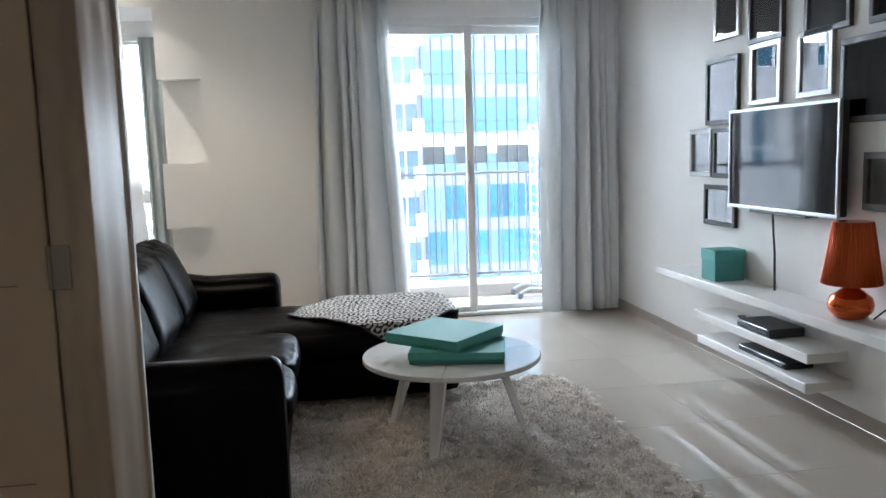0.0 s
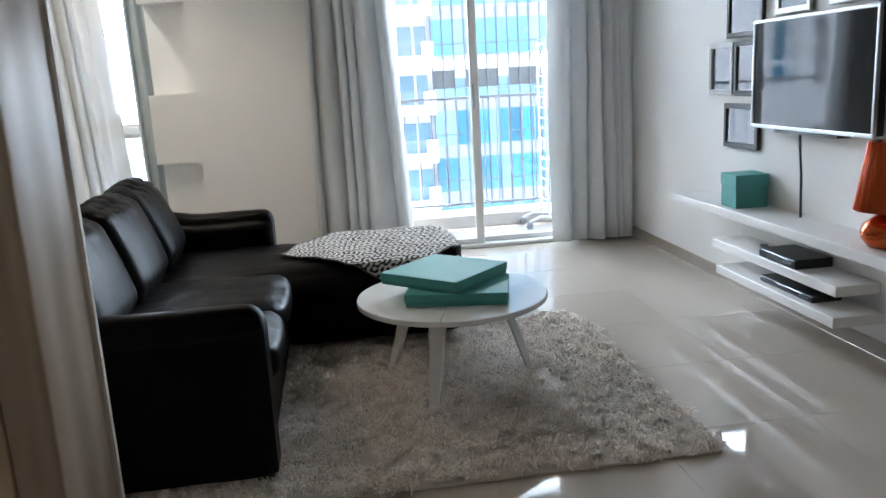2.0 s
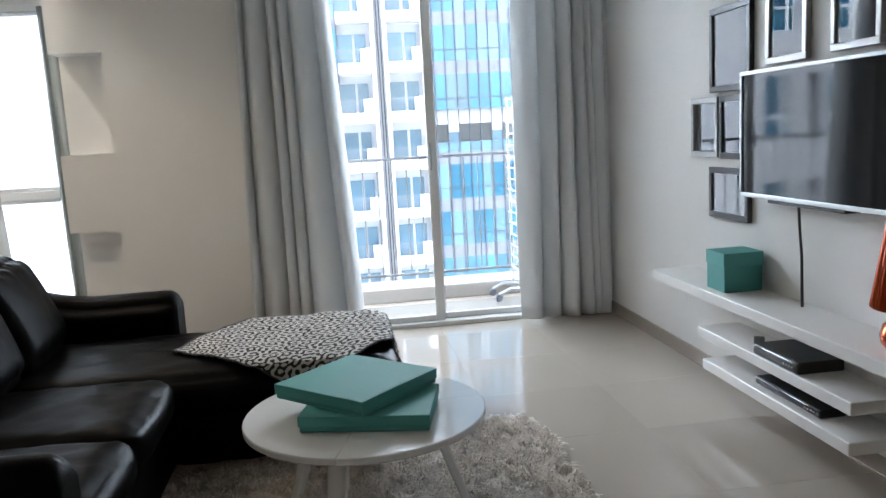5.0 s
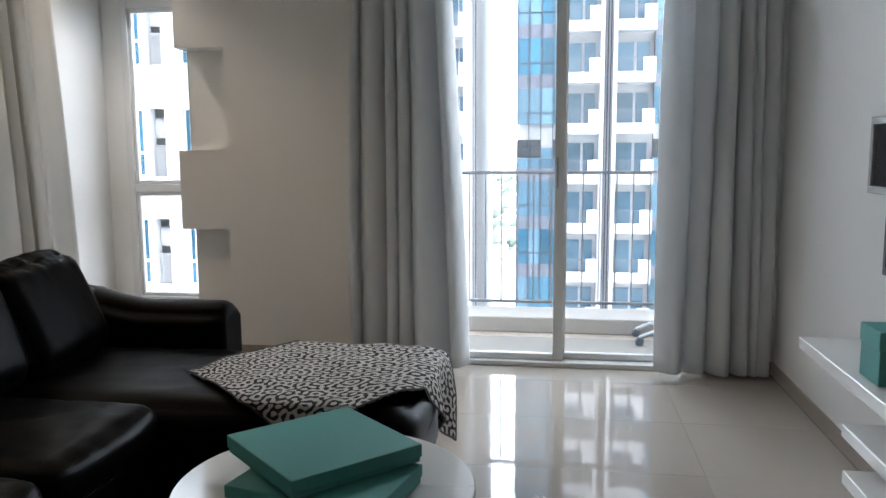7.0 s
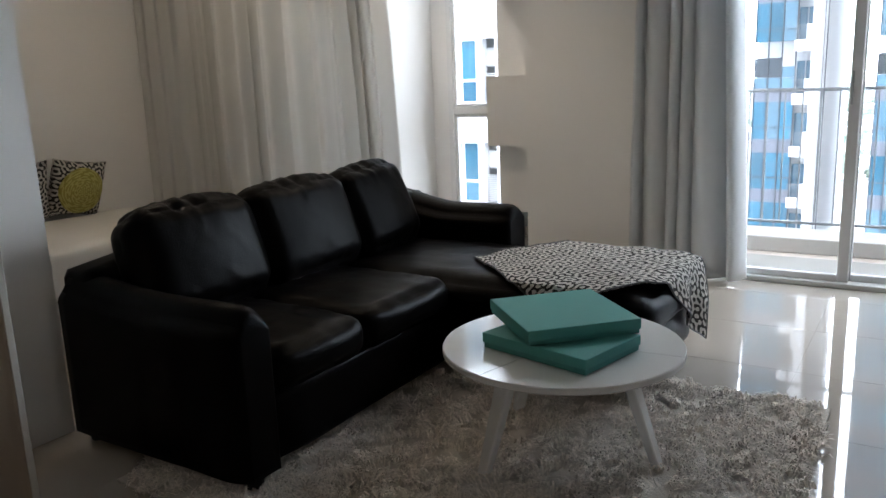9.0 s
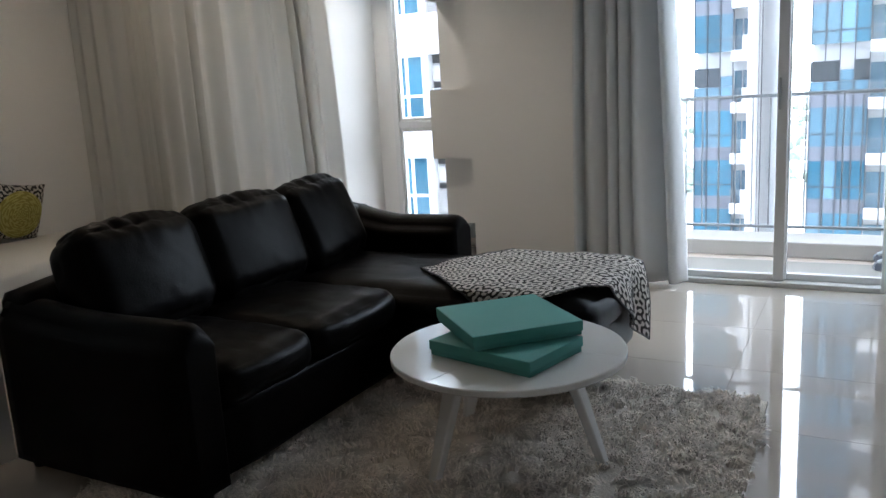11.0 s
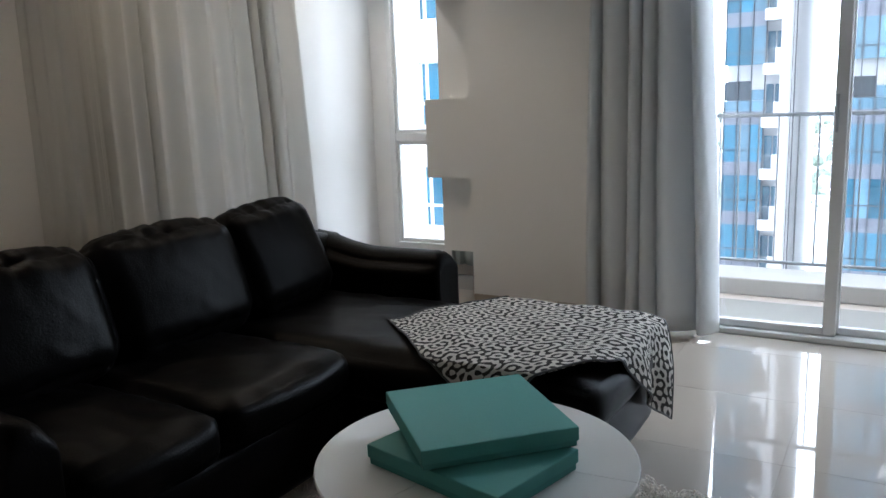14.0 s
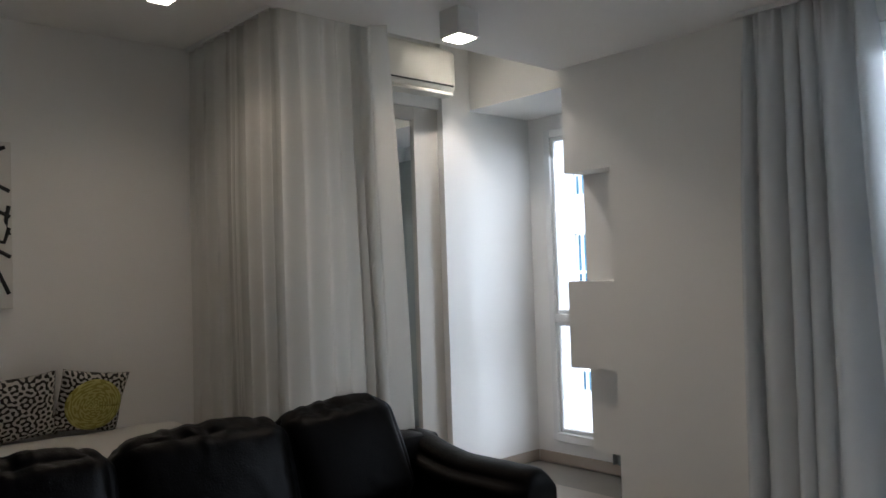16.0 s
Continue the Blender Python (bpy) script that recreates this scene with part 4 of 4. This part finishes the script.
PANE = shared("pane", cube(-0.34, 0.34, -0.03, 0.03, 0.0, 2.25), M_BLUE)
PANE2 = shared("pane", cube(-0.34, 0.34, -0.03, 0.03, 0.0, 2.25), M_BLUE2)
PANE3 = shared("pane", cube(-0.34, 0.34, -0.03, 0.03, 0.0, 0.62), M_BLUE2)
DARKP = shared("pane", cube(-0.34, 0.34, -0.03, 0.03, 0.0, 1.15), M_DGLASS)
MULL = shared("mullion", cube(-0.03, 0.03, -0.10, 0.0, -50, 60), M_MULL)
SPAN = shared("spandrel", cube(-0.5, 0.5, -0.04, 0.04, 0.0, 0.85), M_FGREY)
PARA = shared("parapet", merge(cube(-1.0, 1.0, -1.25, 0.0, -0.35, 0.0, 0.02, 1), cube(-1.0, 1.0, -1.25, -1.13, 0.0, 0.30, 0.01, 1), cube(0.35, 1.0, -1.27, -1.11, 0.30, 1.15, 0.01, 1)), M_FACADE)
BRAIL = shared("railing", merge(*[cube(-1.0 + 0.11 * i, -0.98 + 0.11 * i, -1.2, -1.18, 0.3, 1.1) for i in range(12)], cube(-1.0, 0.35, -1.21, -1.17, 1.08, 1.12)), M_RAIL)
TRANS = shared("transom", cube(-0.5, 0.5, -0.05, 0.03, -0.025, 0.025), M_MULL)
BDOOR = shared("glass_door", merge(cube(-0.95, -0.05, -0.02, 0.03, 0.0, 2.2), cube(0.1, 0.75, -0.02, 0.03, 0.0, 2.2)), M_BLUE2)
BSIDE = shared("pier", cube(-0.12, 0.12, -1.1, 0.05, -50, 60), M_FACADE)


def tower(x, y, bays, label):
    """An apartment tower. bays: strips of (kind, width) from west to east."""
    t = empty("apartment_tower", label, "building", "towers across the road")
    t.location = (x, y, 0)
    total = sum(w for _, w in bays)
    part("core", cube(0.05, total - 0.05, 0.6, 16, -60, 62), M_FACADE, t)
    part("roof", cube(-0.3, total + 0.3, 0.0, 16.3, 62, 62.8), M_FGREY, t)
    rnd = random.Random(int(x * 10))
    at = 0.0

    def put(name, me, px, py, pz, sx=1.0):
        o = new(name, me)
        o.location, o.scale, o.parent = (px, py, pz), (sx, 1, 1), t
        return o
    for kind, w in bays:
        if kind == "glass":
            n = max(2, round(w / 0.72))
            step = w / n
            for i in range(n + 1):
                put("mullion", MULL, at + i * step, 0.03, 0)
            for k in range(-8, 9):
                z = 2.72 + 3.1 * k if k >= 0 else -0.85 - 2.25 - 3.1 * (-k - 1)
                put("transom", TRANS, at + w / 2, 0.03, z + 0.72, w)
                put("spandrel", SPAN, at + w / 2, 0.07, z - 0.85 if k > 0 else z + 2.25, w)
                for i in range(n):
                    put("pane", PANE if rnd.random() < 0.6 else PANE2, at + (i + 0.5) * step, 0.06, z, step / 0.72)
            for i in range(n):
                put("pane", DARKP if i % 4 != 2 else PANE3, at + (i + 0.5) * step, 0.12, 0.62, step / 0.72)
                put("pane", PANE3, at + (i + 0.5) * step, 0.05, -0.02, step / 0.72)
        elif kind == "balcony":
            for k in range(-8, 9):
                z = 2.45 + 3.1 * k
                put("parapet", PARA, at + w / 2, 0.35, z, w / 2.0)
                put("railing", BRAIL, at + w / 2, 0.35, z, w / 2.0)
                put("glass_door", BDOOR, at + w / 2, 0.55, z, w / 2.0)
        else:
            put("pier", BSIDE, at + 0.12, 0.1, 0)
            put("pier", BSIDE, at + w - 0.12, 0.1, 0)
            for i in range(3):
                put("pipe", MULL, at + 0.32 + 0.18 * i, 0.2, 0)
        at += w
    return t


tower(-3.9, 46.0, [("glass", 3.0), ("balcony", 2.1), ("pier", 1.0), ("balcony", 2.3), ("glass", 9.4), ("balcony", 2.2)], "tall apartment tower with blue glazing and white balconies")
tower(-10.6, 47.0, [("glass", 2.3), ("balcony", 0.95), ("pier", 0.5)], "narrow apartment tower with blue glazing and white balconies")

# white building beside the bay window
WPANE = shared("pane", cube(-0.14, 0.36, -0.02, 0.02, 0.0, 1.14), M_BLUE)
WPANE2 = shared("pane", cube(-0.14, 0.36, -0.02, 0.02, 0.0, 0.60), M_BLUE)
WPANE3 = shared("pane", cube(-0.36, -0.24, -0.02, 0.02, 0.0, 1.14), M_BLUE)
WPANE4 = shared("pane", cube(-0.36, -0.24, -0.02, 0.02, 0.0, 0.60), M_BLUE)
WFRAME = shared("frame", merge(cube(-0.40, -0.36, -0.04, 0.04, 0.0, 1.86), cube(0.36, 0.40, -0.04, 0.04, 0.0, 1.86), cube(-0.24, -0.14, -0.04, 0.04, 0.04, 1.82), cube(-0.36, 0.36, -0.04, 0.04, 1.82, 1.86), cube(-0.36, 0.36, -0.04, 0.04, 0.0, 0.04), cube(-0.36, 0.36, -0.045, 0.035, 0.62, 0.70)), M_TRIM)
ACBOX = shared("condenser", merge(cube(-0.33, 0.33, -0.28, 0.0, 0.0, 0.55, 0.02, 1), turn(lathe([(0.20, 0), (0.20, 0.02)], 20), pose(-0.08, -0.28, 0.28, 90))), M_VENT)
LOUV = shared("louvre", merge(*[cube(-0.36, 0.36, -0.06, -0.03, 0.06 * i, 0.06 * i + 0.03) for i in range(14)]), M_VENT)
block = empty("white_apartment_block", "white apartment block with small blue windows and air conditioner slots", "building")
block.location = (-8.6, 16.0, 0)
WCOL = [-2.48, -4.45, -5.90, -7.1, -9.4, -14.0]
SCOL = [-3.61, -8.2, -12.0]
solid = []
zs = [0.53 + 3.05 * k for k in range(-5, 6)]
cuts = sorted([(c - 0.40, c + 0.40, 0) for c in WCOL] + [(c - 0.215, c + 0.215, 1) for c in SCOL])
xprev = -30.0
for a, b, kind in cuts:
    solid.append(cube(xprev, a, 0.0, 0.3, -60, 40))
    zp = -60.0
    for z in zs:
        h = 1.86
        solid.append(cube(a, b, 0.0, 0.3, zp, z))
        zp = z + h
    solid.append(cube(a, b, 0.0, 0.3, zp, 40))
    xprev = b
solid.append(cube(xprev, 0.0, 0.0, 0.3, -60, 40))
part("wall", merge(*solid), M_FACADE, block)
part("core", cube(-29.8, -0.1, 0.9, 3.4, -60, 39.8), M_FACADE, block)
part("roof", cube(-30.2, 0.2, -0.2, 3.6, 40, 40.6), M_FGREY, block)
for z in zs:
    for c in WCOL:
        for nm, me, dz in (("window_frame", WFRAME, 0.0), ("pane", WPANE, 0.69), ("pane", WPANE2, 0.03), ("pane", WPANE3, 0.69), ("pane", WPANE4, 0.03)):
            o = new(nm, me)
            o.location, o.parent = (c, 0.16, z + dz), block
    for c in SCOL:
        for nm, me, dz, dy in (("condenser", ACBOX, 1.05, 0.55), ("louvre", LOUV, 0.05, 0.2)):
            o = new(nm, me)
            o.location, o.parent = (c, dy, z + dz), block


def scatter(name, count, seed, material, boxy):
    """Houses or tree crowns strewn over the far ground, as one mesh."""
    r = random.Random(seed)
    V, F = [], []
    corners = [(-1, -1, 0), (1, -1, 0), (1, 1, 0), (-1, 1, 0), (-1, -1, 1), (1, -1, 1), (1, 1, 1), (-1, 1, 1)]
    quads = [(3, 2, 1, 0), (4, 5, 6, 7), (0, 1, 5, 4), (1, 2, 6, 5), (2, 3, 7, 6), (3, 0, 4, 7)]
    for _ in range(count):
        d, a = r.uniform(420, 2600), radians(r.uniform(-45, 25))
        x, y, b = d * math.sin(a), d * math.cos(a), len(V)
        if boxy:
            w, e, h = r.uniform(4, 11), r.uniform(4, 11), r.uniform(4, 14)
            V += [(x + p * w, y + q * e, -60 + t * h) for p, q, t in corners]
            F += [tuple(b + i for i in f) for f in quads]
        else:
            n, h = 9, r.uniform(5, 12)
            for k, (rad, z) in enumerate(((2, 0.2), (4, 0.45), (3.4, 0.8), (1.2, 1.0))):
                V += [(x + rad * r.uniform(0.6, 1.4) * math.cos(6.2832 * i / n), y + rad * r.uniform(0.6, 1.4) * math.sin(6.2832 * i / n), -60 + h * z * r.uniform(0.9, 1.1)) for i in range(n)]
            for k in range(3):
                F += [(b + k * n + i, b + k * n + (i + 1) % n, b + (k + 1) * n + (i + 1) % n, b + (k + 1) * n + i) for i in range(n)]
            F.append(tuple(b + 3 * n + i for i in range(n)))
    me = bpy.data.meshes.new(name)
    me.from_pydata(V, [], F)
    me.materials.append(material)
    return new(name, me)


tagged(scatter("distant_houses", 1800, 9, M_FACADE, True), "pale houses of the hazy city far below", "houses", kind="stuff")
tagged(scatter("distant_trees", 5000, 12, M_LEAF, False), "hazy green tree crowns far below", "trees", kind="stuff")

# ---- floor tiles ----
tme = bpy.data.meshes.new("tile")
tb = cube(-0.2997, 0.2997, -0.2991, 0.2991, -0.006, 0.0)
tb.to_mesh(tme)
tb.free()
tme.materials.append(M_TILE)
floor = bpy.data.objects["floor"]
for i in range(11):
    for j in range(17):
        x, y = -0.3 - 0.6 * i - 0.02, 0.03 - 0.6 * j
        if x < -6.0 or (x < -3.4 and y < -4.3) or (y > -0.2 and x > -3.2 and y > 0.2):
            continue
        o = new("tile", tme)
        o.location = (x, y, 0)
        o.parent = floor
